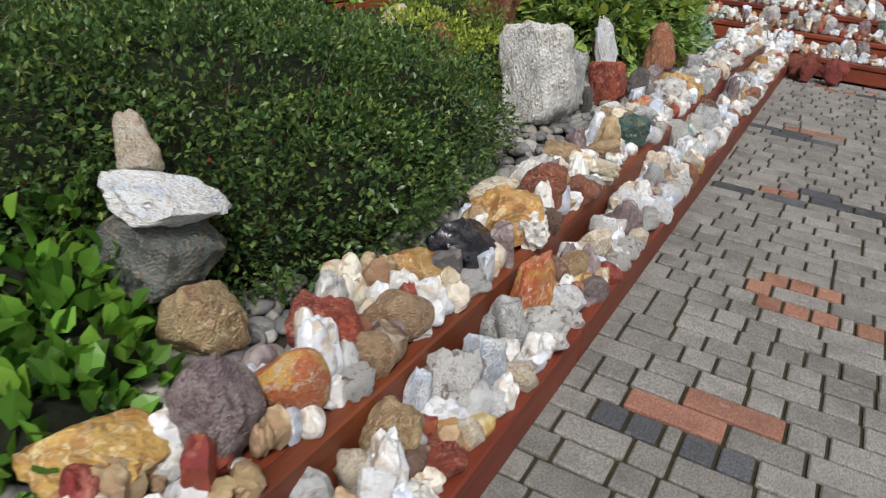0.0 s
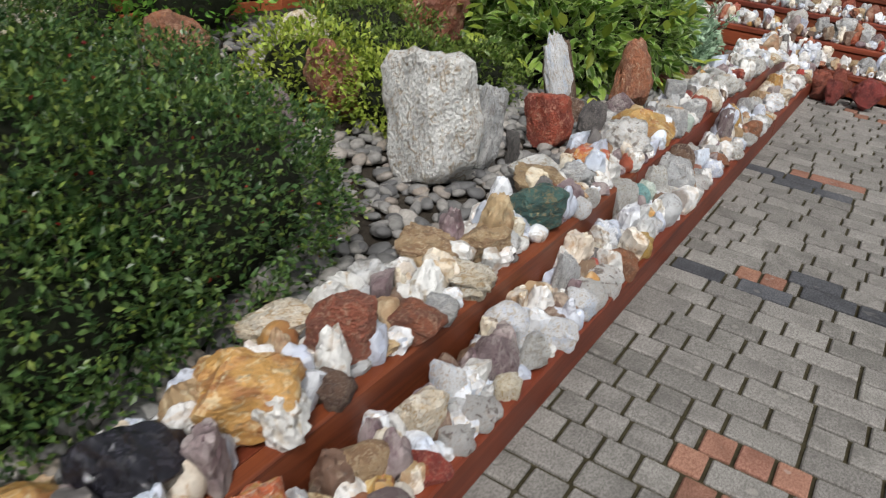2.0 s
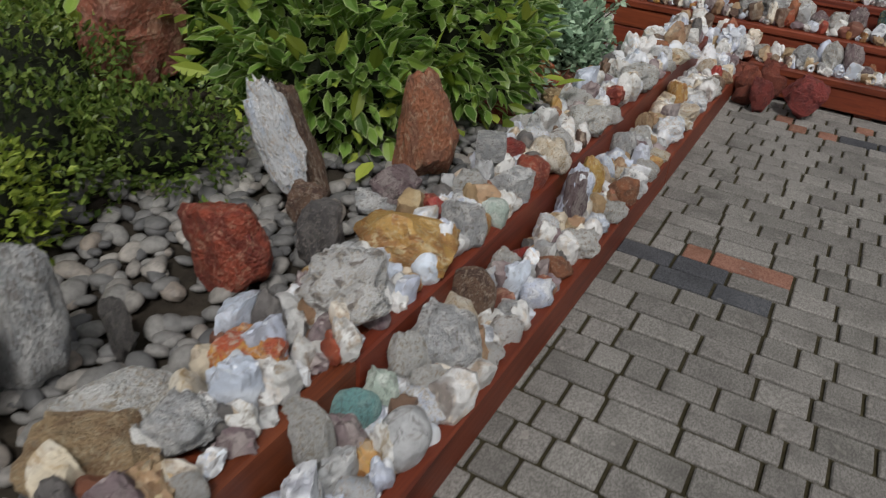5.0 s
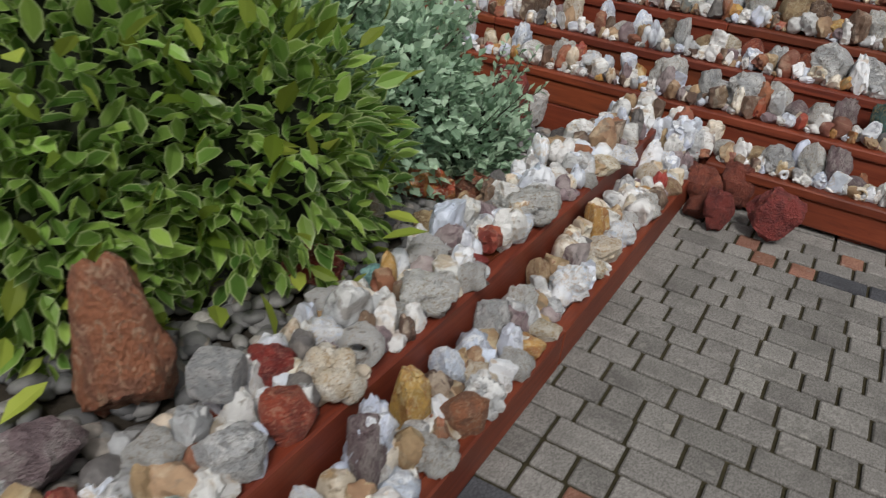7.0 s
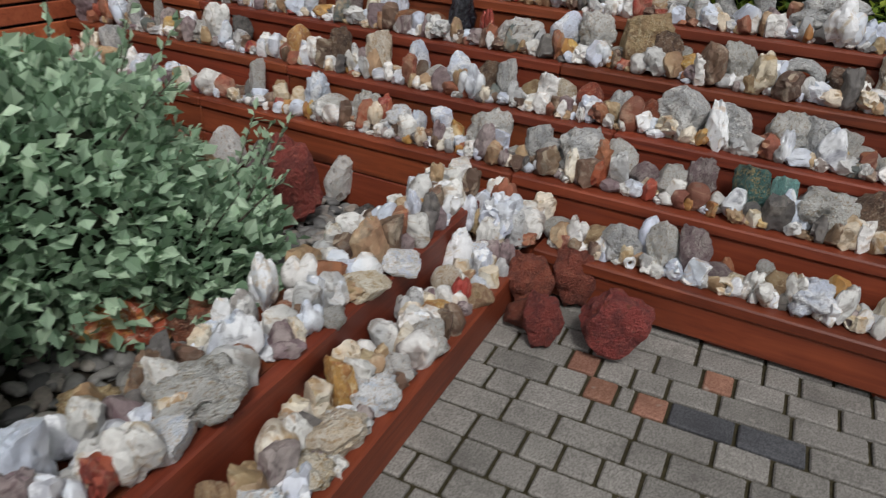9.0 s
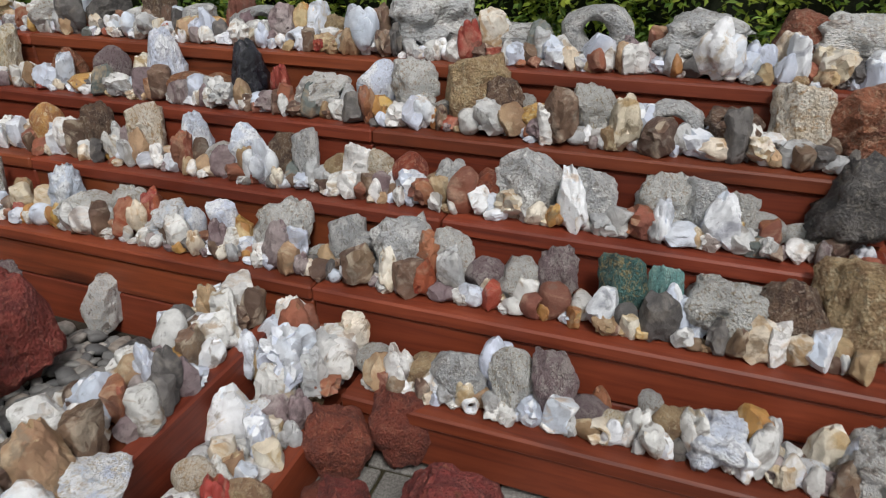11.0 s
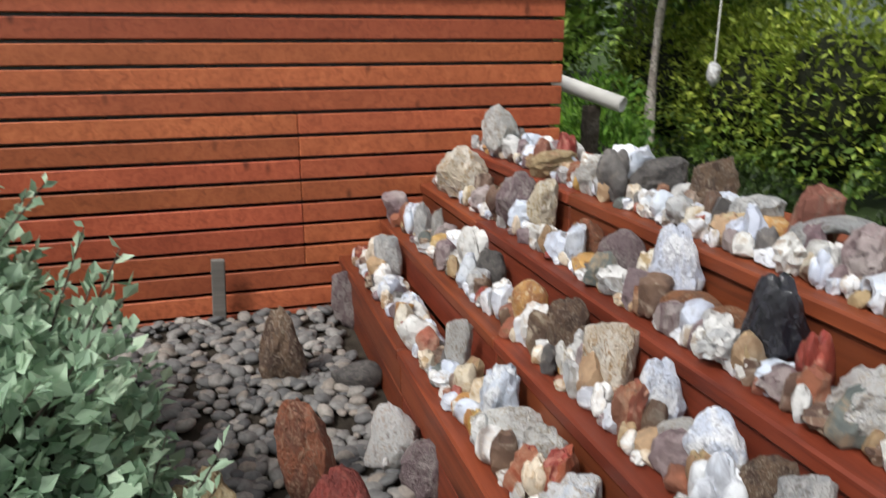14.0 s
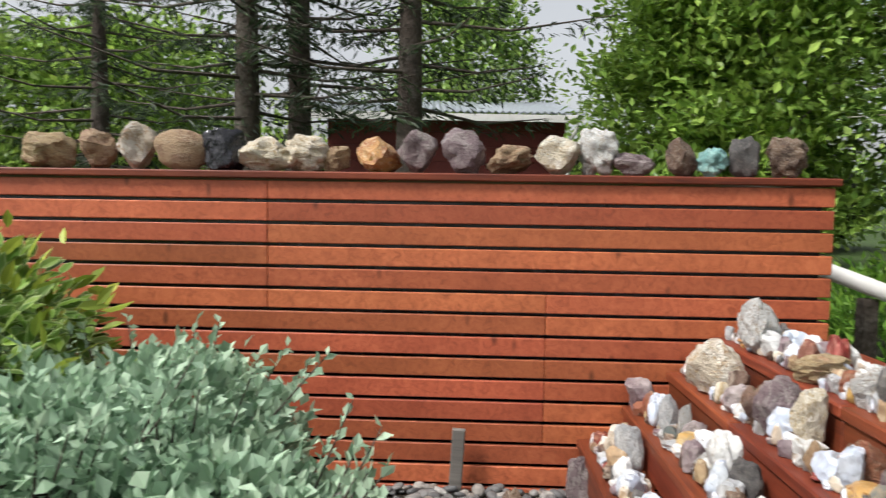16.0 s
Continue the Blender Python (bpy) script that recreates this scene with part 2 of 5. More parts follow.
PEBBLE = pebble_material()
BARK = stone_material("brown_grey_bark", (0.09, 0.07, 0.055), (0.14, 0.12, 0.1), (0.05, 0.04, 0.03), 9, 0.9, 1.0)
BIRCH = stone_material("pale_birch_bark", (0.36, 0.33, 0.29), (0.22, 0.19, 0.16), (0.08, 0.07, 0.06), 8, 0.8, 0.6)


# ---- mesh helpers ----
def part(name, bm, material, parent=None, label="", smooth=False):
    me = bpy.data.meshes.new(name)
    for f in bm.faces:
        f.smooth = smooth
    bm.to_mesh(me)
    bm.free()
    me.materials.append(material)
    ob = new(name, me)
    if parent:
        ob.parent = parent
    if label:
        ob["label"] = label
    return ob


def add_box(bm, size, m, bevel=0.0):
    made = bmesh.ops.create_cube(bm, size=1, matrix=m @ Matrix.Diagonal((*size, 1)))
    if bevel:
        edges = {e for v in made["verts"] for e in v.link_edges}
        bmesh.ops.bevel(bm, geom=list(edges), offset=bevel, segments=1, affect="EDGES")


def plank(name, a, b, z0, z1, thick, material, parent=None, bevel=0.006, normal_shift=0.0):
    """A plank whose outer bottom edge runs from a to b (plan), standing from z0 to z1, its body behind that line by thick."""
    a, b = Vector(a), Vector(b)
    d = b - a
    ang = math.atan2(d.y, d.x)
    bm = bmesh.new()
    add_box(bm, (d.length, thick, z1 - z0), Matrix.Identity(4), bevel)
    ob = part(name, bm, material, parent)
    n = Vector((-math.sin(ang), math.cos(ang)))
    c = (a + b) / 2 + n * (thick / 2 + normal_shift)
    ob.matrix_basis = pose(c.x, c.y, (z0 + z1) / 2, 0, 0, math.degrees(ang))
    return ob


def empty(name, x=0, y=0, z=0):
    ob = new(name)
    ob.empty_display_size = 0.1
    ob.location = (x, y, z)
    return ob


def sheet(name, xs, ys, height, material):
    """A ground sheet over a grid, with its height from a function."""
    bm = bmesh.new()
    grid = [[bm.verts.new((x, y, height(x, y))) for x in xs] for y in ys]
    for j in range(len(ys) - 1):
        for i in range(len(xs) - 1):
            bm.faces.new((grid[j][i], grid[j][i + 1], grid[j + 1][i + 1], grid[j + 1][i]))
    return part(name, bm, material, smooth=True)


def ease(a, b, x):
    k = min(1.0, max(0.0, (x - a) / (b - a)))
    return k * k * (3 - 2 * k)


# ---- the plan ----
SKEW = radians(2.56)
U, N = Vector((math.cos(SKEW), -math.sin(SKEW))), Vector((math.sin(SKEW), math.cos(SKEW)))


def terrace(s, p):
    """Plan place s metres along the terraces and p metres back from the origin."""
    return U * s + N * p


SHELF_END = 7.47                       # where the long shelf meets the terraces
FRONT_TOP, BACK_TOP, BACK_X = 0.135, 0.285, -0.215
RISE, RUN, P0, Z0 = 0.164, 0.2, 7.459, 0.185
RIGHT_S = 0.9                          # the terraces' right end
WALL_TOP, WALL_END = 1.568, 8.918
WALL_TURN = radians(3.81)
WALL_O, WALL_D, WALL_N = Vector((-2.848, 8.0)), Vector((math.sin(WALL_TURN), math.cos(WALL_TURN))), Vector((math.cos(WALL_TURN), -math.sin(WALL_TURN)))


def on_wall(s, front=0.0):
    """Plan place at s along the slatted wall and front metres before its face."""
    return WALL_O + WALL_D * (s - 8.0) + WALL_N * front


def terrace_left(p, front=0.03):
    """How far along a terrace line the slatted wall is reached."""
    return (front + WALL_O.dot(WALL_N) - p * N.dot(WALL_N)) / U.dot(WALL_N)


def bed(x, y):
    """Height of the planted bed."""
    low = 0.05 + 0.04 * ease(-1.2, -2.8, x)
    high = 0.25 + 0.10 * ease(-0.8, -2.2, x)
    return low + (high - low) * ease(6.9, 5.2, y)


# ground, one sheet to the horizon
def outside(x, y):
    if -3.9 < x < -0.3 and -8 < y < 9.9:
        return -0.15
    return -0.03


far = [-900, -300, -100, -40, -20, -12, -8, -5]
ground = sheet("ground", sorted(far + [-4, -3.9, -0.3, -0.2, 0, 2, 4, 8, 20, 60, 200, 900]), sorted(far + [-3, 0, 3, 6, 9.8, 9.95, 12, 16, 25, 60, 200, 900]), outside, LAWN)
tagged(ground, "rough green grass and soil round the garden", "ground", kind="structure")
yard = sheet("yard", [1.26, 3, 5, 8, 14], [7.98, 9, 10, 14, 20], lambda x, y: -0.02, GRIT)
tagged(yard, "dark gravel yard beside the terraces", "ground", kind="structure")
bed_ground = sheet("flower_bed", [-3.5 + 0.103 * i for i in range(31)], [-3 + 0.15 * i for i in range(79)], lambda x, y: bed(x, y) - 0.02 if y < 8.3 else 0.0, SOIL)
tagged(bed_ground, "dark soil of the planted bed under pebbles", "soil", kind="structure")


# ---- wooden shelves and terraces ----
long_shelf = empty("wooden_shelf", -0.2, 3.5, 0)
tagged(long_shelf, "low red-stained wooden shelf of two steps beside the paving", "shelf", kind="structure")
long_shelf.location = (0, 0, 0)


def run_y(name, x, thick, z0, z1, y0, y1, joints):
    cuts = [y0, *joints, y1]
    for a, b in zip(cuts, cuts[1:]):
        plank(name, (x, a + 0.0015), (x, b - 0.0015), z0, z1, thick, RED_WOOD, long_shelf)


run_y("front_board", 0.0, 0.045, 0.0, FRONT_TOP, -2.5, 7.63, (1.95, 5.9))
run_y("lower_shelf_board", -0.047, 0.165, 0.07, FRONT_TOP - 0.022, -2.5, 7.64, (0.4, 4.3))
run_y("back_board", BACK_X, 0.045, 0.0, BACK_TOP, -2.5, 7.64, (0.7, 4.0))
run_y("upper_shelf_board", BACK_X - 0.047, 0.2, 0.22, BACK_TOP - 0.012, -2.5, 7.64, (2.2, 5.2))

terraces = empty("terraced_shelves")
tagged(terraces, "red-stained timber terraces rising in five steps", "terrace", kind="structure")
for k in range(5):
    p, z = P0 + RUN * k, Z0 + RISE * k
    left = -0.313 if k == 0 else terrace_left(p)
    right = RIGHT_S - 0.006 * k
    cuts = [left, *[c for c in (-2.4 + 0.35 * (k % 3), -0.2 - 0.3 * (k % 2)) if left + 0.5 < c < right - 0.5], right]
    for a, b in zip(cuts, cuts[1:]):
        A, B = terrace(a + 0.0015, p), terrace(b - 0.0015, p)
        deep = RUN - 0.047 if k < 4 else 0.45
        plank("tread", A - N * 0.012, B - N * 0.012, z - 0.042, z, deep + 0.055, RED_WOOD, terraces)
        mid = z - 0.046
        plank("riser", A, B, mid - 0.118, mid, 0.04, RED_WOOD, terraces)
        if k == 1:
            plank("lower_riser", A + N * 0.004, B + N * 0.004, 0.0, mid - 0.122, 0.04, RED_WOOD, terraces)
for k in range(5):
    a = terrace(RIGHT_S - 0.006 * k + 0.003, P0 + RUN * k + 0.01)
    b = terrace(RIGHT_S - 0.006 * k + 0.003, P0 + RUN * 4 + 0.42)
    plank("end_board", b, a, 0.0 if k == 0 else Z0 + RISE * (k - 1) + 0.004, Z0 + RISE * k - 0.045, 0.035, RED_WOOD, terraces)
back = P0 + RUN * 4 + 0.45
plank("rear_board", terrace(RIGHT_S + 0.08, back + 0.04), terrace(terrace_left(back + 0.04), back + 0.04), -0.02, Z0 + RISE * 4 - 0.045, 0.035, RED_WOOD, terraces)

for s in (-0.2, 0.3, 0.8):
    plank("foot", terrace(s, P0 + 0.03), terrace(s + 0.09, P0 + 0.03), -0.01, 0.045, 0.06, RED_WOOD, terraces)

# the slatted wall
slat_wall = empty("slatted_wall")
tagged(slat_wall, "orange-brown stained wall of horizontal wooden slats", "wall", kind="structure")
PITCH = 0.1025
for i in range(15):
    z1 = WALL_TOP - 0.044 - PITCH * i
    rnd = random.Random(100 + i)
    cuts = [-6.0, -1.2, 2.0, 6.32 if i < 6 else 4.9, 7.63 if 4 < i < 12 else WALL_END, WALL_END]
    cuts = sorted(set(cuts))
    for a, b in zip(cuts, cuts[1:]):
        plank("slat", on_wall(a + 0.0008), on_wall(b - 0.0008), z1 - 0.0865, z1, 0.028, WALL_WOOD, slat_wall, 0.004, rnd.uniform(-0.0015, 0.0015))
    plank("end_slat", on_wall(WALL_END - 0.002, -0.03), on_wall(WALL_END - 0.002, -0.5), z1 - 0.0865, z1, 0.028, WALL_WOOD, slat_wall, 0.004)
# added black sheet that paints the shade seen through the slat gaps
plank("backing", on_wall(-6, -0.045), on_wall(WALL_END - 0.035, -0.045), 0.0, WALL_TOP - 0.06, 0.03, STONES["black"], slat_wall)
plank("cap_board", on_wall(-6, 0.022), on_wall(WALL_END + 0.02, 0.022), WALL_TOP - 0.036, WALL_TOP, 0.56, RED_WOOD, slat_wall)


# ---- stones ----
def shell(kind, seed, detail):
    """A stone of the given kind inside the unit box: x and y within half a metre, z from 0 to 1."""
    r = random.Random(seed)
    bm = bmesh.new()
    off = Vector((r.uniform(-50, 50), r.uniform(-50, 50), r.uniform(-50, 50)))
    if kind == "donut":
        rings, sides = 22, 10
        grid = []
        for i in range(rings):
            a = 2 * math.pi * i / rings
            loop = []
            for j in range(sides):
                b = 2 * math.pi * j / sides
                rad = 0.34 + 0.16 * math.cos(b)
                p = Vector((rad * math.cos(a), 0.32 * math.sin(b), rad * math.sin(a)))
                p += p.normalized() * 0.1 * noise.noise(p * 3.1 + off) + noise.noise_vector(p * 8 + off) * 0.035
                loop.append(bm.verts.new(p))
            grid.append(loop)
        for i in range(rings):
            for j in range(sides):
                bm.faces.new((grid[i][j], grid[(i + 1) % rings][j], grid[(i + 1) % rings][(j + 1) % sides], grid[i][(j + 1) % sides]))
    elif kind == "cluster":
        bmesh.ops.create_icosphere(bm, subdivisions=4, radius=0.5)
        ways = [Vector((r.gauss(0, 1), r.gauss(0, 1), r.uniform(0.1, 1.6))).normalized() for _ in range(13)]
        for v in bm.verts:
            n = v.co.normalized()
            near = max(n.dot(q) for q in ways)
            v.co = n * (0.3 + 0.42 * max(0.0, near - 0.72) / 0.28) + noise.noise_vector(n * 6 + off) * 0.04
    else:
        bmesh.ops.create_icosphere(bm, subdivisions=detail, radius=0.5)
        cuts = {"chunk": 11, "slab": 7, "spire": 9, "lump": 5, "oval": 1, "cube": 0}[kind]
        planes = []
        for i in range(cuts):
            n = Vector((r.gauss(0, 1), r.gauss(0, 1), r.gauss(0, 0.9 if kind != "slab" else 0.35))).normalized()
            planes.append((n, r.uniform(0.32, 0.56)))
        if kind == "slab":
            planes.append((Vector((r.uniform(-0.4, 0.4), r.uniform(-0.3, 0.3), 1)).normalized(), r.uniform(0.36, 0.46)))
        if kind == "cube":
            planes = [(Vector(n), 0.29) for n in ((1, 0, 0), (-1, 0, 0), (0, 1, 0), (0, -1, 0), (0, 0, 1), (0, 0, -1))]
        skew = r.uniform(-0.25, 0.25)
        amp, size, fine = {"chunk": (0.13, 2.6, 0.02), "slab": (0.15, 2.4, 0.018), "spire": (0.14, 2.6, 0.02), "lump": (0.2, 3.4, 0.04), "oval": (0.16, 1.9, 0.008), "cube": (0.03, 3, 0.008)}[kind]
        for v in bm.verts:
            p = v.co.copy()
            if kind in ("chunk", "slab", "spire", "lump"):
                q = 4.0 if kind != "lump" else 2.8
                p *= 0.5 / (abs(p.x) ** q + abs(p.y) ** q + abs(p.z) ** q) ** (1 / q)
            p *= 1 + amp * 2 * noise.noise(p * size + off)
            for n, d in planes:
                over = p.dot(n) - d
                if over > 0:
                    p -= n * over * 0.93
            if kind in ("chunk", "slab", "spire", "lump"):
                ridge = abs(noise.noise(p * 3.7 + off)) + 0.5 * abs(noise.noise(p * 8.3 - off))
                p += p.normalized() * (0.06 - 0.13 * ridge)
                p.x += skew * p.z
                if kind == "spire":
                    slim = 1.0 - 0.42 * min(1.0, max(0.0, p.z + 0.3))
                    p.x, p.y = p.x * slim, p.y * slim
            p += noise.noise_vector(p * 9 + off) * fine + noise.noise_vector(p * 21 + off) * fine * 0.5
            if kind == "lump":
                p += p.normalized() * 0.07 * (0.5 - noise.cell(p * 7 + off))
            v.co = p
    low, high = Vector([min(v.co[i] for v in bm.verts) for i in range(3)]), Vector([max(v.co[i] for v in bm.verts) for i in range(3)])
    for v in bm.verts:
        v.co = Vector(((v.co.x - low.x) / (high.x - low.x) - 0.5, (v.co.y - low.y) / (high.y - low.y) - 0.5, (v.co.z - low.z) / (high.z - low.z)))
        if v.co.z < 0.08:
            v.co.z = 0.0 if v.co.z < 0.04 else v.co.z
    return bm


SHELLS, TAKEN, SMALL, PICK = {}, [], [], random.Random(77)
WHERE = {"L1": "on the lower wooden shelf", "L2": "on the upper wooden shelf", "G": "standing among pebbles", "L0": "on the lowest terrace", "A": "on a terrace board",
         "B": "on a terrace board", "C": "on a terrace board", "D": "on the top terrace", "W": "on the slatted wall", "P": "lying on the paving"}
FORM = {"chunk": "rock chunk", "slab": "upright rock slab", "spire": "pointed upright rock", "lump": "crystalline rock lump", "oval": "rounded rock", "donut": "hollow geode", "cluster": "crystal cluster", "cube": "squared rock block"}


def stone(kind, tone, zone, x, y, z, w, d, h, turn=0, lean=0.0, small=False):
    seed = PICK.randrange(6)
    big = max(w, h) > 0.13
    key = (kind, tone, seed, big)
    if key not in SHELLS:
        bm = shell(kind, hash_of(kind) + seed * 7, 4 if big and kind in ("chunk", "slab", "spire", "lump", "oval") else 3)
        me = bpy.data.meshes.new("rock")
        for f in bm.faces:
            f.smooth = kind in ("oval", "lump", "donut", "cluster") or big
        bm.to_mesh(me)
        bm.free()
        me.materials.append(STONES[tone])
        if kind in ("chunk", "slab", "spire", "cube"):
            me.set_sharp_from_angle(angle=radians(38))
        SHELLS[key] = me
    m = pose(x, y, z - 0.004, PICK.uniform(-3, 3), lean + PICK.uniform(-3, 3), turn) @ Matrix.Diagonal((w, d, h, 1))
    TAKEN.append((zone, x, y, max(w, d) * 0.5))
    if small:
        SMALL.append((SHELLS[key], m, tone))
        return None
    ob = new("rock", SHELLS[key])
    ob.matrix_basis = m
    groups = {"L1": "stones on the long shelf", "L2": "stones on the long shelf", "G": "stones in the bed", "W": "stones on the wall", "P": "red stones on the paving"}
    tagged(ob, f"{WORDS[tone]} {FORM[kind]} {WHERE[zone]}", "rock", groups.get(zone, "stones on the terraces"))
    return ob


def hash_of(word):
    return sum(ord(c) * (i + 3) for i, c in enumerate(word))


stone("slab", "grey", "A", -2.38, 7.90, 0.349, 0.122, 0.073, 0.218, 70)
stone("chunk", "grey", "B", -2.37, 8.05, 0.513, 0.090, 0.072, 0.180, 74)
stone("slab", "white", "B", -2.22, 8.06, 0.513, 0.053, 0.032, 0.185, 69)
stone("chunk", "cream", "C", -2.39, 8.23, 0.677, 0.224, 0.102, 0.241, 72)
stone("chunk", "white", "D", -2.43, 8.43, 0.841, 0.175, 0.140, 0.237, 69)
stone("chunk", "tan", "D", -1.95, 8.41, 0.841, 0.184, 0.147, 0.110, 52)
stone("chunk", "slate", "D", -1.41, 8.49, 0.841, 0.174, 0.139, 0.160, 42)
stone("slab", "brown", "D", -1.20, 8.52, 0.841, 0.136, 0.082, 0.191, 58)
stone("chunk", "white", "D", -1.62, 8.45, 0.841, 0.223, 0.179, 0.146, 52)
stone("chunk", "grey", "D", -1.03, 8.49, 0.841, 0.164, 0.131, 0.121, 40)
stone("chunk", "ochre", "D", -0.95, 8.50, 0.841, 0.111, 0.089, 0.082, 57)
stone("chunk", "tan", "G", -0.63, 1.12, 0.240, 0.190, 0.150, 0.230, 66, -12)
stone("chunk", "greygreen", "G", -0.73, 1.13, 0.370, 0.280, 0.220, 0.240, 50, -14)
stone("chunk", "mauve", "L2", -0.35, 0.88, 0.273, 0.184, 0.147, 0.246, 61)
stone("chunk", "ochre", "L2", -0.45, 0.72, 0.273, 0.277, 0.199, 0.152, 63)
stone("oval", "multi", "L2", -0.32, 1.03, 0.273, 0.165, 0.099, 0.175, 50)
stone("chunk", "red", "L2", -0.38, 1.22, 0.273, 0.179, 0.144, 0.170, 33)
stone("oval", "tan", "L2", -0.30, 1.39, 0.273, 0.175, 0.105, 0.152, 37)
stone("chunk", "tan", "L2", -0.26, 1.25, 0.273, 0.100, 0.079, 0.115, 45)
stone("lump", "crystal", "L2", -0.26, 1.16, 0.273, 0.096, 0.081, 0.078, 40)
stone("chunk", "tan", "L1", -0.17, 1.17, 0.113, 0.146, 0.117, 0.190, 40)
stone("lump", "cream", "L1", -0.18, 1.07, 0.113, 0.089, 0.076, 0.122, 42)
stone("lump", "crystal", "L1", -0.15, 1.42, 0.113, 0.149, 0.127, 0.188, 18)
stone("slab", "blue", "L1", -0.13, 1.53, 0.113, 0.116, 0.064, 0.180, 31)
stone("slab", "blue", "L1", -0.19, 1.31, 0.113, 0.065, 0.036, 0.186, 35)
stone("cluster", "grey", "L1", -0.15, 1.72, 0.113, 0.152, 0.121, 0.178, 18)
stone("lump", "crystal", "L1", -0.07, 1.79, 0.113, 0.162, 0.138, 0.141, 7)
stone("lump", "cream", "L1", -0.06, 1.59, 0.113, 0.120, 0.101, 0.088, 29)
stone("lump", "snow", "L1", -0.06, 1.45, 0.113, 0.089, 0.076, 0.088, 22)
stone("lump", "red", "L1", -0.07, 1.21, 0.113, 0.125, 0.106, 0.101, 33)
stone("chunk", "cream", "L1", -0.05, 1.32, 0.113, 0.080, 0.063, 0.102, 34)
stone("slab", "rust", "L2", -0.32, 2.32, 0.273, 0.167, 0.092, 0.207, 39)
stone("chunk", "ochre", "L2", -0.33, 2.05, 0.273, 0.240, 0.192, 0.200, 52)
stone("chunk", "cream", "L2", -0.48, 2.28, 0.273, 0.198, 0.158, 0.109, 38)
stone("chunk", "black", "L2", -0.33, 1.80, 0.273, 0.226, 0.180, 0.178, 57)
stone("chunk", "ochre", "L2", -0.39, 1.60, 0.273, 0.249, 0.194, 0.143, 59)
stone("lump", "crystal", "L2", -0.27, 1.70, 0.273, 0.124, 0.106, 0.069, 62)
stone("chunk", "blue", "L2", -0.37, 2.69, 0.273, 0.122, 0.098, 0.067, 38)
stone("chunk", "rust", "L2", -0.25, 2.51, 0.273, 0.159, 0.127, 0.116, 19)
stone("lump", "brown", "L2", -0.24, 2.20, 0.273, 0.090, 0.077, 0.094, 25)
stone("chunk", "tan", "L2", -0.43, 2.83, 0.273, 0.195, 0.156, 0.115, 22)
stone("chunk", "tan", "L2", -0.32, 2.94, 0.273, 0.169, 0.135, 0.128, 35)
stone("lump", "cream", "L2", -0.26, 2.77, 0.273, 0.158, 0.135, 0.102, 23)
stone("lump", "grey", "L2", -0.24, 2.61, 0.273, 0.096, 0.081, 0.086, 29)
stone("chunk", "green", "L2", -0.31, 3.24, 0.273, 0.202, 0.162, 0.175, 16)
stone("chunk", "cream", "L1", -0.13, 2.37, 0.113, 0.123, 0.098, 0.157, 27)
stone("slab", "snow", "L1", -0.13, 2.49, 0.113, 0.107, 0.059, 0.163, 22)
stone("lump", "blue", "L1", -0.16, 2.72, 0.113, 0.090, 0.077, 0.103, 19)
stone("chunk", "mauve", "L1", -0.10, 2.67, 0.113, 0.129, 0.103, 0.168, 23)
stone("chunk", "snow", "L1", -0.15, 2.92, 0.113, 0.130, 0.104, 0.101, 22)
stone("lump", "white", "L1", -0.05, 2.77, 0.113, 0.102, 0.087, 0.122, 28)
stone("chunk", "snow", "L1", -0.04, 2.93, 0.113, 0.120, 0.096, 0.117, 21)
stone("lump", "crystal", "L1", -0.04, 2.49, 0.113, 0.110, 0.093, 0.112, 32)
stone("lump", "cream", "L1", -0.04, 2.63, 0.113, 0.081, 0.069, 0.086, 28)
stone("lump", "crystal", "L1", -0.04, 2.39, 0.113, 0.094, 0.081, 0.089, 35)
stone("oval", "tan", "L1", -0.14, 2.18, 0.113, 0.131, 0.079, 0.149, 35)
stone("chunk", "red", "L1", -0.04, 2.28, 0.113, 0.112, 0.089, 0.095, 17)
stone("oval", "mauve", "L1", -0.04, 2.13, 0.113, 0.111, 0.066, 0.104, 36)
stone("chunk", "snow", "L1", -0.08, 2.02, 0.113, 0.135, 0.108, 0.112, 43)
stone("slab", "multi", "L1", -0.15, 1.89, 0.113, 0.139, 0.077, 0.250, 49)
stone("cluster", "crystal", "L1", -0.06, 1.94, 0.113, 0.124, 0.098, 0.082, 35)
stone("chunk", "tan", "L2", -0.41, 3.50, 0.273, 0.223, 0.178, 0.123, 39)
stone("lump", "grey", "L2", -0.34, 3.63, 0.273, 0.165, 0.140, 0.127, 22)
stone("chunk", "multi", "L2", -0.36, 3.83, 0.273, 0.152, 0.122, 0.138, 34)
stone("lump", "crystal", "L2", -0.33, 4.11, 0.273, 0.230, 0.196, 0.188, 24)
stone("chunk", "ochre", "L2", -0.35, 4.40, 0.273, 0.285, 0.200, 0.166, 15)
stone("oval", "snow", "L2", -0.24, 3.44, 0.273, 0.103, 0.062, 0.088, 18)
stone("oval", "white", "L2", -0.24, 3.55, 0.273, 0.073, 0.044, 0.083, 35)
stone("chunk", "cream", "L1", -0.16, 3.44, 0.113, 0.095, 0.076, 0.105, 38)
stone("lump", "blue", "L1", -0.15, 3.55, 0.113, 0.110, 0.093, 0.144, 14)
stone("lump", "ochre", "L1", -0.05, 3.61, 0.113, 0.116, 0.098, 0.108, 27)
stone("chunk", "rust", "L1", -0.05, 3.43, 0.113, 0.125, 0.100, 0.130, 20)
stone("chunk", "crystal", "L1", -0.05, 3.30, 0.113, 0.123, 0.099, 0.105, 16)
stone("chunk", "crystal", "L1", -0.04, 3.17, 0.113, 0.109, 0.087, 0.121, 22)
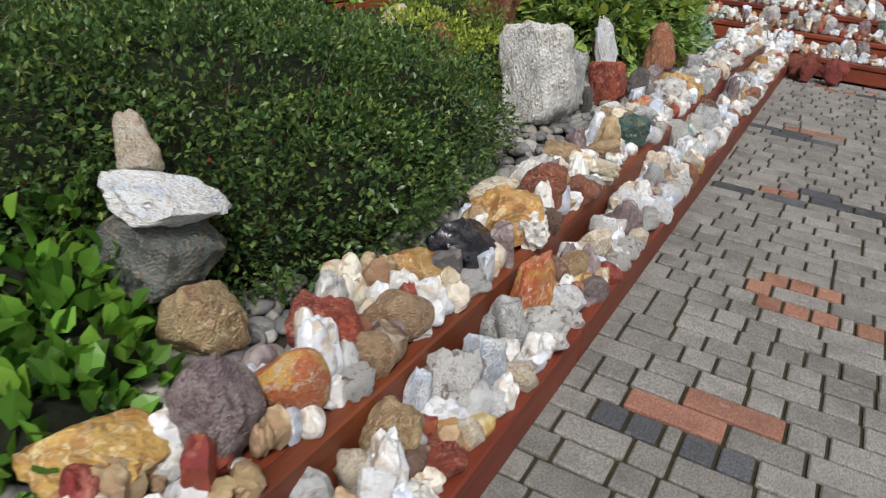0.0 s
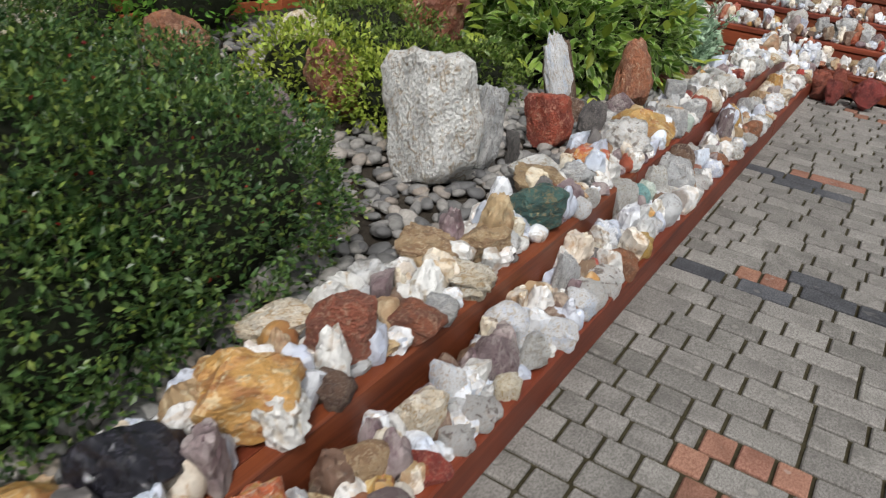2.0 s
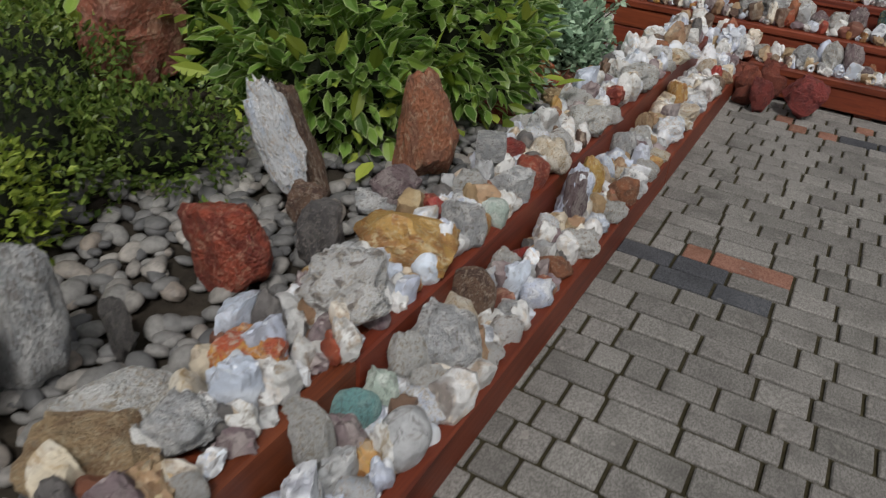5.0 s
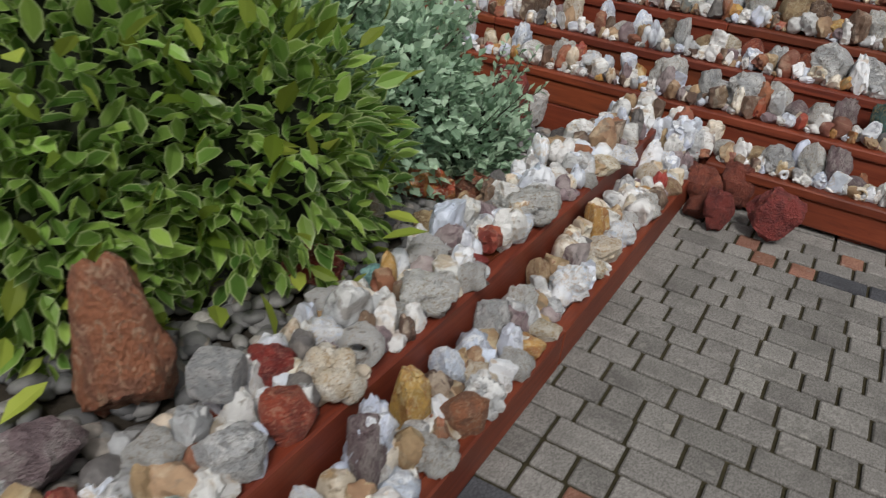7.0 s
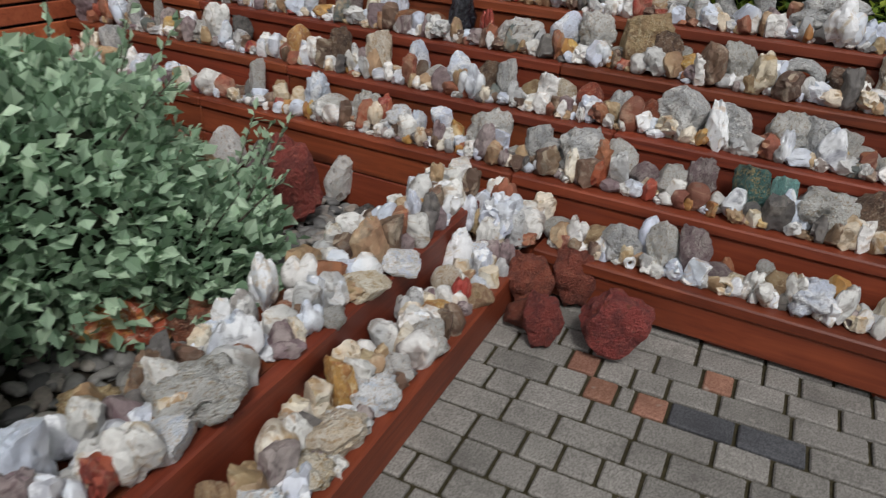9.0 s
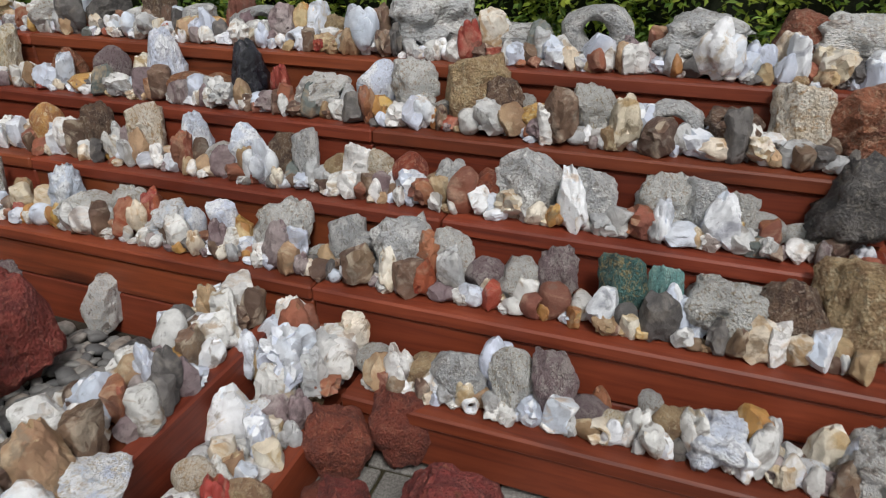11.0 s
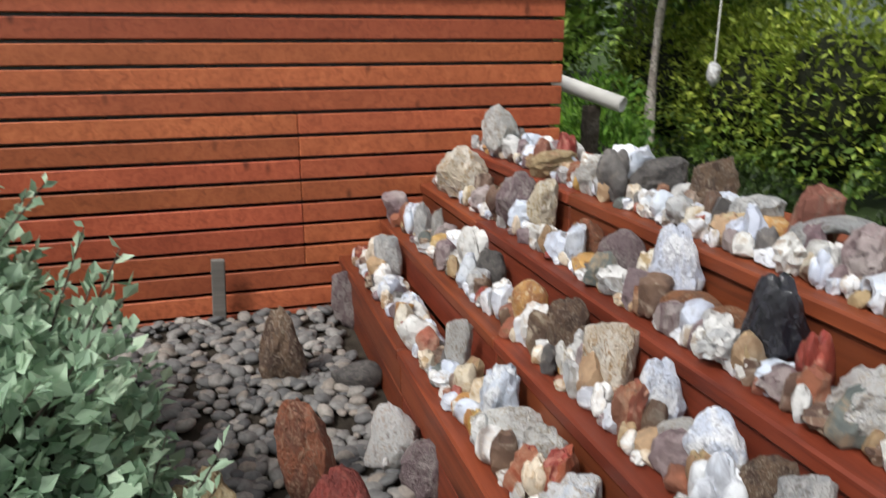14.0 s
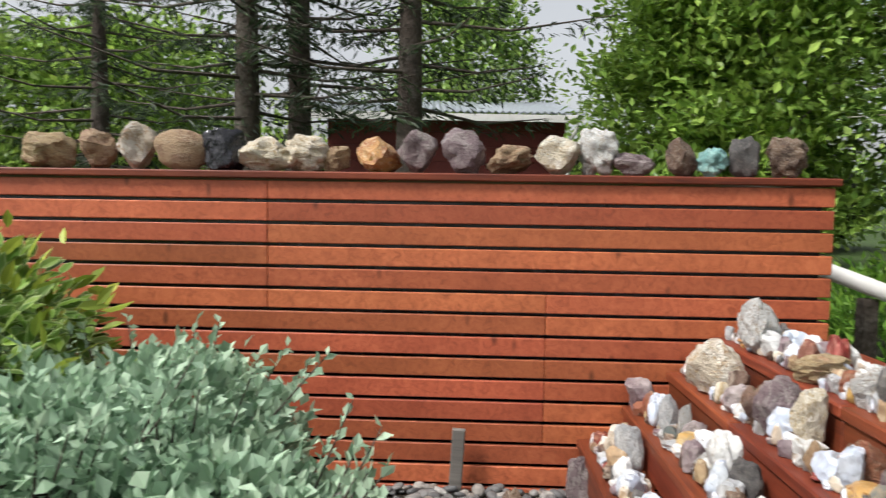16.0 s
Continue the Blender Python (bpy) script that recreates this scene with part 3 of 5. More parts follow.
stone("lump", "snow", "L1", -0.05, 3.09, 0.113, 0.111, 0.094, 0.119, 35)
stone("slab", "grey", "L1", -0.13, 3.17, 0.113, 0.086, 0.047, 0.179, 39)
stone("oval", "snow", "L1", -0.16, 2.83, 0.113, 0.133, 0.079, 0.157, 31)
stone("lump", "snow", "L1", -0.07, 2.81, 0.113, 0.095, 0.080, 0.111, 41)
stone("slab", "white", "L1", -0.19, 3.80, 0.113, 0.122, 0.067, 0.208, 10)
stone("chunk", "mint", "L1", -0.17, 4.03, 0.113, 0.087, 0.070, 0.147, 24)
stone("chunk", "grey", "L1", -0.12, 4.24, 0.113, 0.173, 0.138, 0.212, 12)
stone("chunk", "snow", "L1", -0.09, 4.07, 0.113, 0.169, 0.135, 0.107, 25)
stone("lump", "snow", "L1", -0.07, 3.78, 0.113, 0.095, 0.081, 0.113, 29)
stone("slab", "red", "G", -0.66, 4.1, 0.240, 0.210, 0.160, 0.260, 40, -6)
stone("chunk", "grey", "G", -0.59, 4.62, 0.240, 0.157, 0.126, 0.087, 50)
stone("chunk", "grey", "L2", -0.27, 4.86, 0.273, 0.138, 0.110, 0.139, 20)
stone("lump", "white", "L2", -0.38, 4.79, 0.273, 0.128, 0.108, 0.117, 19)
stone("slab", "grey", "L2", -0.26, 4.55, 0.273, 0.130, 0.072, 0.159, 32)
stone("chunk", "mint", "L2", -0.25, 4.72, 0.273, 0.083, 0.066, 0.093, 15)
stone("chunk", "white", "L2", -0.47, 3.61, 0.273, 0.233, 0.186, 0.128, 64)
stone("oval", "turquoise", "L1", -0.19, 3.94, 0.113, 0.124, 0.074, 0.157, 43)
stone("lump", "white", "L1", -0.18, 4.15, 0.113, 0.112, 0.096, 0.181, 39)
stone("chunk", "cream", "L1", -0.18, 4.41, 0.113, 0.096, 0.076, 0.127, 22)
stone("oval", "brown", "L1", -0.18, 4.46, 0.113, 0.139, 0.083, 0.195, 17)
stone("slab", "snow", "L1", -0.18, 4.57, 0.113, 0.060, 0.033, 0.127, 35)
stone("chunk", "white", "L1", -0.18, 4.68, 0.113, 0.105, 0.084, 0.141, 20)
stone("oval", "red", "L1", -0.18, 4.81, 0.113, 0.084, 0.050, 0.074, 34)
stone("chunk", "rust", "L1", -0.07, 4.79, 0.113, 0.139, 0.112, 0.095, 29)
stone("lump", "blue", "L1", -0.06, 4.63, 0.113, 0.110, 0.093, 0.106, 18)
stone("lump", "grey", "L1", -0.08, 4.52, 0.113, 0.098, 0.084, 0.090, 22)
stone("lump", "crystal", "L1", -0.06, 4.44, 0.113, 0.097, 0.083, 0.083, 25)
stone("lump", "crystal", "L1", -0.06, 4.33, 0.113, 0.093, 0.079, 0.076, 30)
stone("lump", "white", "L1", -0.11, 4.15, 0.113, 0.119, 0.101, 0.100, 36)
stone("slab", "snow", "L1", -0.16, 4.95, 0.113, 0.088, 0.048, 0.132, 22)
stone("slab", "mauve", "L1", -0.13, 5.11, 0.113, 0.086, 0.047, 0.232, 21)
stone("lump", "white", "L1", -0.06, 4.96, 0.113, 0.143, 0.121, 0.111, 28)
stone("lump", "white", "L1", -0.05, 5.24, 0.113, 0.132, 0.112, 0.099, 15)
stone("lump", "blue", "L1", -0.06, 5.12, 0.113, 0.102, 0.086, 0.087, 14)
stone("slab", "ochre", "L1", -0.15, 5.30, 0.113, 0.099, 0.054, 0.207, 22)
stone("spire", "rust", "G", -0.59, 4.9, 0.240, 0.220, 0.150, 0.390, 45, -4)
stone("slab", "cream", "G", -0.79, 5.96, 0.156, 0.158, 0.087, 0.158, 33)
stone("chunk", "rust", "G", -0.71, 6.61, 0.055, 0.190, 0.153, 0.154, 40)
stone("lump", "tan", "G", -0.43, 7.04, 0.040, 0.335, 0.285, 0.185, 19)
stone("chunk", "red", "G", -0.65, 5.55, 0.218, 0.186, 0.149, 0.112, 43)
stone("chunk", "rust", "G", -0.54, 6.81, 0.042, 0.134, 0.108, 0.092, 11)
stone("lump", "tan", "G", -0.63, 6.16, 0.121, 0.140, 0.120, 0.105, 29)
stone("lump", "green", "G", -0.51, 6.47, 0.072, 0.192, 0.164, 0.106, 26)
stone("chunk", "mauve", "G", -0.46, 6.09, 0.133, 0.161, 0.128, 0.092, 16)
stone("chunk", "slate", "G", -0.35, 5.96, 0.156, 0.118, 0.095, 0.080, 28)
stone("lump", "turquoise", "G", -0.45, 5.62, 0.209, 0.143, 0.121, 0.123, 38)
stone("chunk", "slate", "G", -0.82, 5.85, 0.174, 0.161, 0.129, 0.228, 29)
stone("lump", "crystal", "L2", -0.39, 5.72, 0.273, 0.159, 0.135, 0.122, 33)
stone("lump", "white", "L2", -0.27, 5.55, 0.273, 0.169, 0.144, 0.141, 29)
stone("lump", "white", "L2", -0.24, 5.72, 0.273, 0.108, 0.092, 0.086, 31)
stone("oval", "white", "L2", -0.30, 5.44, 0.273, 0.104, 0.063, 0.087, 30)
stone("lump", "crystal", "L2", -0.45, 5.38, 0.273, 0.135, 0.114, 0.102, 45)
stone("lump", "snow", "L2", -0.37, 5.24, 0.273, 0.109, 0.092, 0.115, 48)
stone("donut", "crystal", "L2", -0.28, 5.28, 0.273, 0.116, 0.069, 0.122, 26)
stone("cluster", "cream", "L2", -0.26, 5.15, 0.273, 0.156, 0.124, 0.130, 30)
stone("lump", "red", "L2", -0.39, 5.10, 0.273, 0.115, 0.098, 0.115, 51)
stone("chunk", "red", "L2", -0.26, 5.01, 0.273, 0.120, 0.097, 0.126, 57)
stone("chunk", "mauve", "L2", -0.55, 4.68, 0.273, 0.175, 0.140, 0.136, 64)
stone("lump", "blue", "L1", -0.15, 5.14, 0.113, 0.122, 0.104, 0.241, 35)
stone("chunk", "brown", "L1", -0.16, 5.43, 0.113, 0.092, 0.074, 0.108, 31)
stone("chunk", "rust", "L1", -0.05, 5.37, 0.113, 0.128, 0.103, 0.128, 21)
stone("chunk", "blue", "L1", -0.16, 5.49, 0.113, 0.105, 0.084, 0.151, 24)
stone("lump", "blue", "L1", -0.16, 5.61, 0.113, 0.092, 0.079, 0.127, 21)
stone("chunk", "ochre", "L1", -0.05, 5.74, 0.113, 0.108, 0.086, 0.091, 16)
stone("lump", "cream", "L1", -0.09, 5.55, 0.113, 0.110, 0.093, 0.088, 26)
stone("lump", "white", "L1", -0.04, 5.64, 0.113, 0.103, 0.087, 0.102, 16)
stone("lump", "snow", "L1", -0.07, 6.08, 0.113, 0.139, 0.119, 0.139, 13)
stone("chunk", "tan", "L1", -0.17, 6.08, 0.113, 0.095, 0.076, 0.134, 25)
stone("slab", "grey", "L1", -0.17, 5.73, 0.113, 0.109, 0.060, 0.161, 12)
stone("lump", "white", "L1", -0.15, 5.88, 0.113, 0.110, 0.094, 0.137, 23)
stone("chunk", "cream", "L1", -0.05, 5.85, 0.113, 0.111, 0.089, 0.075, 23)
stone("lump", "cream", "L1", -0.07, 6.25, 0.113, 0.133, 0.113, 0.093, 10)
stone("slab", "ochre", "L1", -0.14, 6.50, 0.113, 0.101, 0.055, 0.171, 8)
stone("chunk", "multi", "G", -0.86, 6.45, 0.075, 0.261, 0.209, 0.180, 69)
stone("chunk", "tan", "G", -0.41, 6.71, 0.047, 0.216, 0.173, 0.224, 39)
stone("chunk", "rust", "G", -0.61, 6.43, 0.077, 0.208, 0.166, 0.114, 50)
stone("chunk", "turquoise", "G", -0.57, 7.09, 0.040, 0.136, 0.109, 0.151, 40)
stone("slab", "black", "G", -0.86, 6.90, 0.040, 0.120, 0.066, 0.233, 56)
stone("chunk", "snow", "L2", -0.24, 6.93, 0.273, 0.161, 0.129, 0.088, 26)
stone("chunk", "cream", "L2", -0.24, 6.77, 0.273, 0.160, 0.128, 0.088, 34)
stone("lump", "white", "L2", -0.29, 6.17, 0.273, 0.216, 0.178, 0.153, 53)
stone("chunk", "snow", "L2", -0.26, 6.05, 0.273, 0.127, 0.102, 0.098, 69)
stone("lump", "white", "L2", -0.24, 6.60, 0.273, 0.081, 0.069, 0.067, 40)
stone("lump", "snow", "L1", -0.07, 6.53, 0.113, 0.142, 0.121, 0.115, 47)
stone("chunk", "cream", "L1", -0.08, 6.36, 0.113, 0.165, 0.133, 0.110, 36)
stone("oval", "cream", "L1", -0.14, 7.09, 0.113, 0.100, 0.060, 0.140, 27)
stone("slab", "snow", "L1", -0.13, 7.31, 0.113, 0.127, 0.070, 0.129, 31)
stone("chunk", "ochre", "L1", -0.11, 6.96, 0.113, 0.139, 0.111, 0.076, 41)
stone("lump", "white", "L1", -0.05, 6.79, 0.113, 0.120, 0.102, 0.134, 31)
stone("lump", "crystal", "L1", -0.14, 6.64, 0.113, 0.101, 0.085, 0.069, 32)
stone("chunk", "tan", "L1", -0.04, 7.11, 0.113, 0.116, 0.093, 0.097, 18)
stone("lump", "crystal", "L1", -0.08, 6.66, 0.113, 0.117, 0.098, 0.091, 37)
stone("lump", "blue", "A", -1.13, 7.84, 0.349, 0.113, 0.096, 0.198, 55)
stone("chunk", "white", "A", -1.04, 7.84, 0.349, 0.217, 0.167, 0.119, 69)
stone("lump", "white", "A", -0.88, 7.83, 0.349, 0.134, 0.114, 0.157, 67)
stone("oval", "snow", "A", -0.94, 7.83, 0.349, 0.150, 0.098, 0.084, 52)
stone("lump", "snow", "A", -0.72, 7.82, 0.349, 0.149, 0.127, 0.126, 51)
stone("chunk", "blue", "A", -0.62, 7.81, 0.349, 0.069, 0.055, 0.130, 62)
stone("slab", "blue", "A", -0.51, 7.81, 0.349, 0.096, 0.058, 0.156, 55)
stone("lump", "white", "A", -0.30, 7.81, 0.349, 0.167, 0.142, 0.202, 54)
stone("slab", "grey", "A", -0.10, 7.80, 0.349, 0.116, 0.070, 0.169, 37)
stone("lump", "grey", "A", 0.07, 7.79, 0.349, 0.184, 0.157, 0.196, 25)
stone("donut", "grey", "A", -0.04, 7.79, 0.349, 0.131, 0.079, 0.128, 34)
stone("chunk", "white", "A", -0.19, 7.80, 0.349, 0.084, 0.067, 0.071, 51)
stone("slab", "white", "A", 0.20, 7.78, 0.349, 0.132, 0.079, 0.176, 23)
stone("chunk", "mauve", "A", 0.30, 7.78, 0.349, 0.114, 0.091, 0.118, 20)
stone("lump", "white", "A", 0.39, 7.77, 0.349, 0.125, 0.106, 0.126, 16)
stone("slab", "white", "A", -1.46, 7.85, 0.349, 0.083, 0.049, 0.201, 64)
stone("slab", "cream", "B", -0.93, 8.03, 0.513, 0.131, 0.079, 0.200, 52)
stone("spire", "blue", "B", -0.75, 8.03, 0.513, 0.124, 0.074, 0.185, 61)
stone("spire", "blue", "B", -0.55, 8.02, 0.513, 0.130, 0.078, 0.168, 38)
stone("donut", "white", "B", -0.64, 8.02, 0.513, 0.122, 0.073, 0.097, 36)
stone("slab", "brown", "B", -0.41, 8.01, 0.513, 0.109, 0.066, 0.159, 54)
stone("chunk", "white", "B", -0.49, 8.01, 0.513, 0.140, 0.112, 0.084, 54)
stone("slab", "grey", "B", -0.33, 8.01, 0.513, 0.095, 0.057, 0.174, 53)
stone("chunk", "tan", "B", -0.21, 8.00, 0.513, 0.127, 0.101, 0.116, 36)
stone("lump", "cream", "B", -0.29, 8.01, 0.513, 0.080, 0.069, 0.051, 51)
stone("slab", "cream", "B", -0.09, 8.00, 0.513, 0.094, 0.056, 0.136, 44)
stone("oval", "red", "B", 0.01, 7.99, 0.513, 0.106, 0.068, 0.142, 24)
stone("slab", "tan", "B", 0.09, 7.99, 0.513, 0.057, 0.034, 0.090, 33)
stone("cluster", "grey", "B", 0.14, 7.99, 0.513, 0.114, 0.091, 0.126, 33)
stone("chunk", "red", "B", 0.25, 7.98, 0.513, 0.119, 0.095, 0.119, 25)
stone("chunk", "grey", "B", 0.38, 7.97, 0.513, 0.210, 0.168, 0.193, 15)
stone("chunk", "grey", "B", 0.52, 7.97, 0.513, 0.167, 0.134, 0.164, 2)
stone("oval", "ochre", "B", -1.36, 8.04, 0.513, 0.111, 0.072, 0.168, 56)
stone("chunk", "brown", "B", -1.14, 8.03, 0.513, 0.113, 0.091, 0.188, 51)
stone("chunk", "slate", "B", -1.71, 8.07, 0.513, 0.103, 0.083, 0.156, 54)
stone("lump", "white", "B", -1.96, 8.07, 0.513, 0.177, 0.150, 0.098, 69)
stone("oval", "mauve", "C", -1.23, 8.25, 0.677, 0.132, 0.086, 0.165, 49)
stone("spire", "blue", "C", -0.98, 8.23, 0.677, 0.150, 0.090, 0.241, 57)
stone("oval", "rust", "C", -0.90, 8.23, 0.677, 0.164, 0.107, 0.099, 37)
stone("spire", "black", "C", -0.64, 8.22, 0.677, 0.143, 0.085, 0.222, 53)
stone("oval", "rust", "C", -0.78, 8.23, 0.677, 0.123, 0.081, 0.101, 51)
stone("lump", "crystal", "C", -0.37, 8.21, 0.677, 0.216, 0.182, 0.132, 47)
stone("oval", "blue", "C", -0.17, 8.20, 0.677, 0.140, 0.091, 0.186, 41)
stone("lump", "white", "C", -0.04, 8.19, 0.677, 0.150, 0.128, 0.204, 37)
stone("donut", "white", "C", 0.05, 8.19, 0.677, 0.082, 0.049, 0.081, 26)
stone("slab", "tan", "C", 0.15, 8.19, 0.677, 0.204, 0.123, 0.226, 9)
stone("chunk", "brown", "C", 0.24, 8.18, 0.677, 0.122, 0.097, 0.168, 23)
stone("chunk", "ochre", "C", 0.35, 8.18, 0.677, 0.172, 0.137, 0.100, 5)
stone("slab", "white", "C", 0.30, 8.18, 0.677, 0.061, 0.037, 0.116, 10)
stone("lump", "white", "C", 0.49, 8.17, 0.677, 0.134, 0.114, 0.165, 11)
stone("chunk", "rust", "C", -1.44, 8.26, 0.677, 0.122, 0.098, 0.147, 58)
stone("chunk", "cream", "C", -1.73, 8.26, 0.677, 0.108, 0.086, 0.214, 58)
stone("chunk", "mauve", "C", -1.86, 8.24, 0.677, 0.174, 0.139, 0.225, 73)
stone("donut", "grey", "D", -0.76, 8.50, 0.841, 0.209, 0.126, 0.123, 43)
stone("chunk", "tan", "D", -0.44, 8.49, 0.841, 0.131, 0.105, 0.108, 29)
stone("lump", "grey", "D", -0.09, 8.47, 0.841, 0.324, 0.276, 0.223, 18)
stone("lump", "white", "D", -0.63, 8.50, 0.841, 0.139, 0.118, 0.088, 46)
stone("lump", "cream", "D", -0.31, 8.48, 0.841, 0.103, 0.087, 0.073, 29)
stone("lump", "red", "D", -0.21, 8.48, 0.841, 0.117, 0.100, 0.079, 34)
stone("chunk", "grey", "D", 0.23, 8.46, 0.841, 0.206, 0.164, 0.113, 10)
stone("lump", "mauve", "A", 0.49, 7.77, 0.349, 0.119, 0.101, 0.178, 2)
stone("slab", "green", "A", 0.65, 7.76, 0.349, 0.127, 0.076, 0.186, 6)
stone("slab", "turquoise", "A", 0.75, 7.76, 0.349, 0.088, 0.053, 0.173, 10)
stone("lump", "white", "A", 0.88, 7.75, 0.349, 0.200, 0.170, 0.171, -10)
stone("chunk", "brown", "A", 1.02, 7.75, 0.349, 0.170, 0.136, 0.189, 1)
stone("slab", "tan", "A", 1.18, 7.74, 0.349, 0.230, 0.138, 0.257, 0)
stone("donut", "white", "L0", 0.07, 7.57, 0.185, 0.107, 0.064, 0.088, 32)
stone("chunk", "tan", "L0", 0.20, 7.55, 0.185, 0.105, 0.083, 0.099, 28)
stone("chunk", "grey", "L0", 0.30, 7.55, 0.185, 0.148, 0.118, 0.141, 6)
stone("chunk", "white", "L0", 0.45, 7.54, 0.185, 0.134, 0.108, 0.188, 16)
stone("chunk", "mauve", "L0", 0.54, 7.54, 0.185, 0.117, 0.094, 0.189, 19)
stone("oval", "mauve", "L0", 0.61, 7.53, 0.185, 0.121, 0.079, 0.083, -3)
stone("slab", "white", "L0", 0.75, 7.53, 0.185, 0.064, 0.039, 0.128, -3)
stone("lump", "tan", "L0", 0.80, 7.52, 0.185, 0.101, 0.086, 0.113, -5)
stone("lump", "blue", "L0", 0.90, 7.51, 0.185, 0.169, 0.143, 0.116, -2)
stone("oval", "cream", "L0", 1.01, 7.51, 0.185, 0.066, 0.043, 0.081, -8)
stone("chunk", "snow", "L0", 1.09, 7.50, 0.185, 0.104, 0.084, 0.060, -10)
stone("lump", "crystal", "L0", 1.21, 7.50, 0.185, 0.171, 0.145, 0.162, -6)
stone("chunk", "cream", "L0", 0.68, 7.53, 0.185, 0.093, 0.074, 0.067, -7)
stone("lump", "white", "B", 0.71, 7.96, 0.513, 0.147, 0.125, 0.170, -8)
stone("slab", "grey", "B", 0.81, 7.96, 0.513, 0.147, 0.088, 0.160, -9)
stone("slab", "white", "B", 0.89, 7.95, 0.513, 0.105, 0.063, 0.140, -11)
stone("oval", "white", "B", 0.95, 7.95, 0.513, 0.129, 0.084, 0.092, -14)
stone("oval", "white", "B", 1.05, 7.95, 0.513, 0.098, 0.063, 0.076, 5)
stone("lump", "slate", "B", 1.16, 7.94, 0.513, 0.247, 0.210, 0.265, -1)
stone("donut", "grey", "C", 0.71, 8.16, 0.677, 0.158, 0.095, 0.139, -8)
stone("lump", "brown", "C", 0.86, 8.15, 0.677, 0.159, 0.134, 0.129, -1)
stone("slab", "cream", "C", 1.02, 8.15, 0.677, 0.171, 0.103, 0.206, -10)
stone("chunk", "rust", "C", 1.16, 8.14, 0.677, 0.208, 0.167, 0.220, -13)
stone("donut", "grey", "D", 0.45, 8.45, 0.841, 0.224, 0.134, 0.177, 4)
stone("lump", "grey", "D", 0.74, 8.43, 0.841, 0.316, 0.268, 0.173, 5)
stone("slab", "rust", "D", 1.03, 8.42, 0.841, 0.183, 0.110, 0.183, -2)
stone("lump", "crystal", "D", 1.16, 8.42, 0.841, 0.281, 0.239, 0.183, -11)
stone("chunk", "lava", "P", 0.05, 7.38, 0.000, 0.175, 0.139, 0.207, 21)
stone("chunk", "lava", "P", 0.18, 7.48, 0.000, 0.178, 0.143, 0.224, 19)
stone("chunk", "lava", "P", 0.16, 7.18, 0.000, 0.137, 0.110, 0.192, 18)
stone("chunk", "lava", "P", 0.38, 7.25, 0.000, 0.233, 0.187, 0.240, 19)
stone("spire", "rust", "G", -1.46, 7.38, 0.043, 0.180, 0.160, 0.320, 84)
stone("spire", "lava", "G", -0.96, 7.38, 0.040, 0.250, 0.210, 0.390, 71)
stone("chunk", "crystal", "G", -0.92, 7.68, 0.040, 0.135, 0.108, 0.217, 54)
stone("spire", "crystal", "G", -1.5, 7.66, 0.043, 0.180, 0.140, 0.250, 64)
stone("slab", "mauve", "G", -1.34, 7.70, 0.040, 0.146, 0.081, 0.201, 66)
stone("oval", "slate", "G", -2.04, 7.67, 0.051, 0.196, 0.118, 0.125, 77)
stone("chunk", "slate", "G", -0.73, 7.58, 0.040, 0.110, 0.088, 0.086, 71)
stone("spire", "tan", "G", -1.08, 7.06, 0.040, 0.240, 0.190, 0.390, 80)
stone("slab", "blue", "G", -0.42, 7.74, 0.040, 0.133, 0.073, 0.208, 60)
stone("lump", "white", "G", -0.45, 7.56, 0.040, 0.210, 0.179, 0.115, 63)
stone("oval", "cream", "G", -0.25, 7.71, 0.040, 0.098, 0.059, 0.177, 48)
stone("lump", "white", "G", -0.17, 7.79, 0.040, 0.126, 0.106, 0.132, 41)
stone("chunk", "green", "G", -0.54, 7.65, 0.040, 0.164, 0.131, 0.090, 59)
stone("spire", "brown", "G", -2.2, 7.41, 0.055, 0.180, 0.160, 0.310, 91)
stone("slab", "mauve", "G", -2.62, 7.77, 0.059, 0.164, 0.090, 0.295, 78)
stone("chunk", "cream", "W", -3.09, 6.29, 1.568, 0.266, 0.214, 0.172, -248)
stone("lump", "cream", "W", -3.08, 6.49, 1.568, 0.221, 0.188, 0.189, -257)
stone("chunk", "tan", "W", -3.07, 6.63, 1.568, 0.138, 0.111, 0.134, -265)
stone("chunk", "ochre", "W", -3.06, 6.84, 1.568, 0.228, 0.182, 0.182, -261)
stone("chunk", "mauve", "W", -3.04, 7.02, 1.568, 0.200, 0.160, 0.216, -261)
stone("chunk", "mauve", "W", -3.03, 7.25, 1.568, 0.211, 0.168, 0.229, -280)
stone("lump", "tan", "W", -3.01, 7.46, 1.568, 0.235, 0.200, 0.152, 85)
stone("chunk", "cream", "W", -3.00, 7.69, 1.568, 0.223, 0.178, 0.196, 81)
stone("lump", "white", "W", -2.99, 7.88, 1.568, 0.199, 0.169, 0.238, 88)
stone("chunk", "mauve", "W", -2.98, 8.04, 1.568, 0.215, 0.171, 0.118, 86)
stone("chunk", "brown", "W", -2.96, 8.27, 1.568, 0.152, 0.121, 0.196, 69)
stone("lump", "turquoise", "W", -2.95, 8.41, 1.568, 0.153, 0.130, 0.151, 79)
stone("chunk", "slate", "W", -2.94, 8.56, 1.568, 0.142, 0.113, 0.203, 74)
stone("lump", "brown", "W", -2.93, 8.75, 1.568, 0.187, 0.159, 0.205, 58)
stone("chunk", "cream", "W", -3.13, 5.65, 1.568, 0.196, 0.156, 0.242, -246)
stone("oval", "tan", "W", -3.12, 5.87, 1.568, 0.263, 0.158, 0.205, -257)
stone("slab", "black", "W", -3.11, 6.09, 1.568, 0.215, 0.118, 0.215, -244)
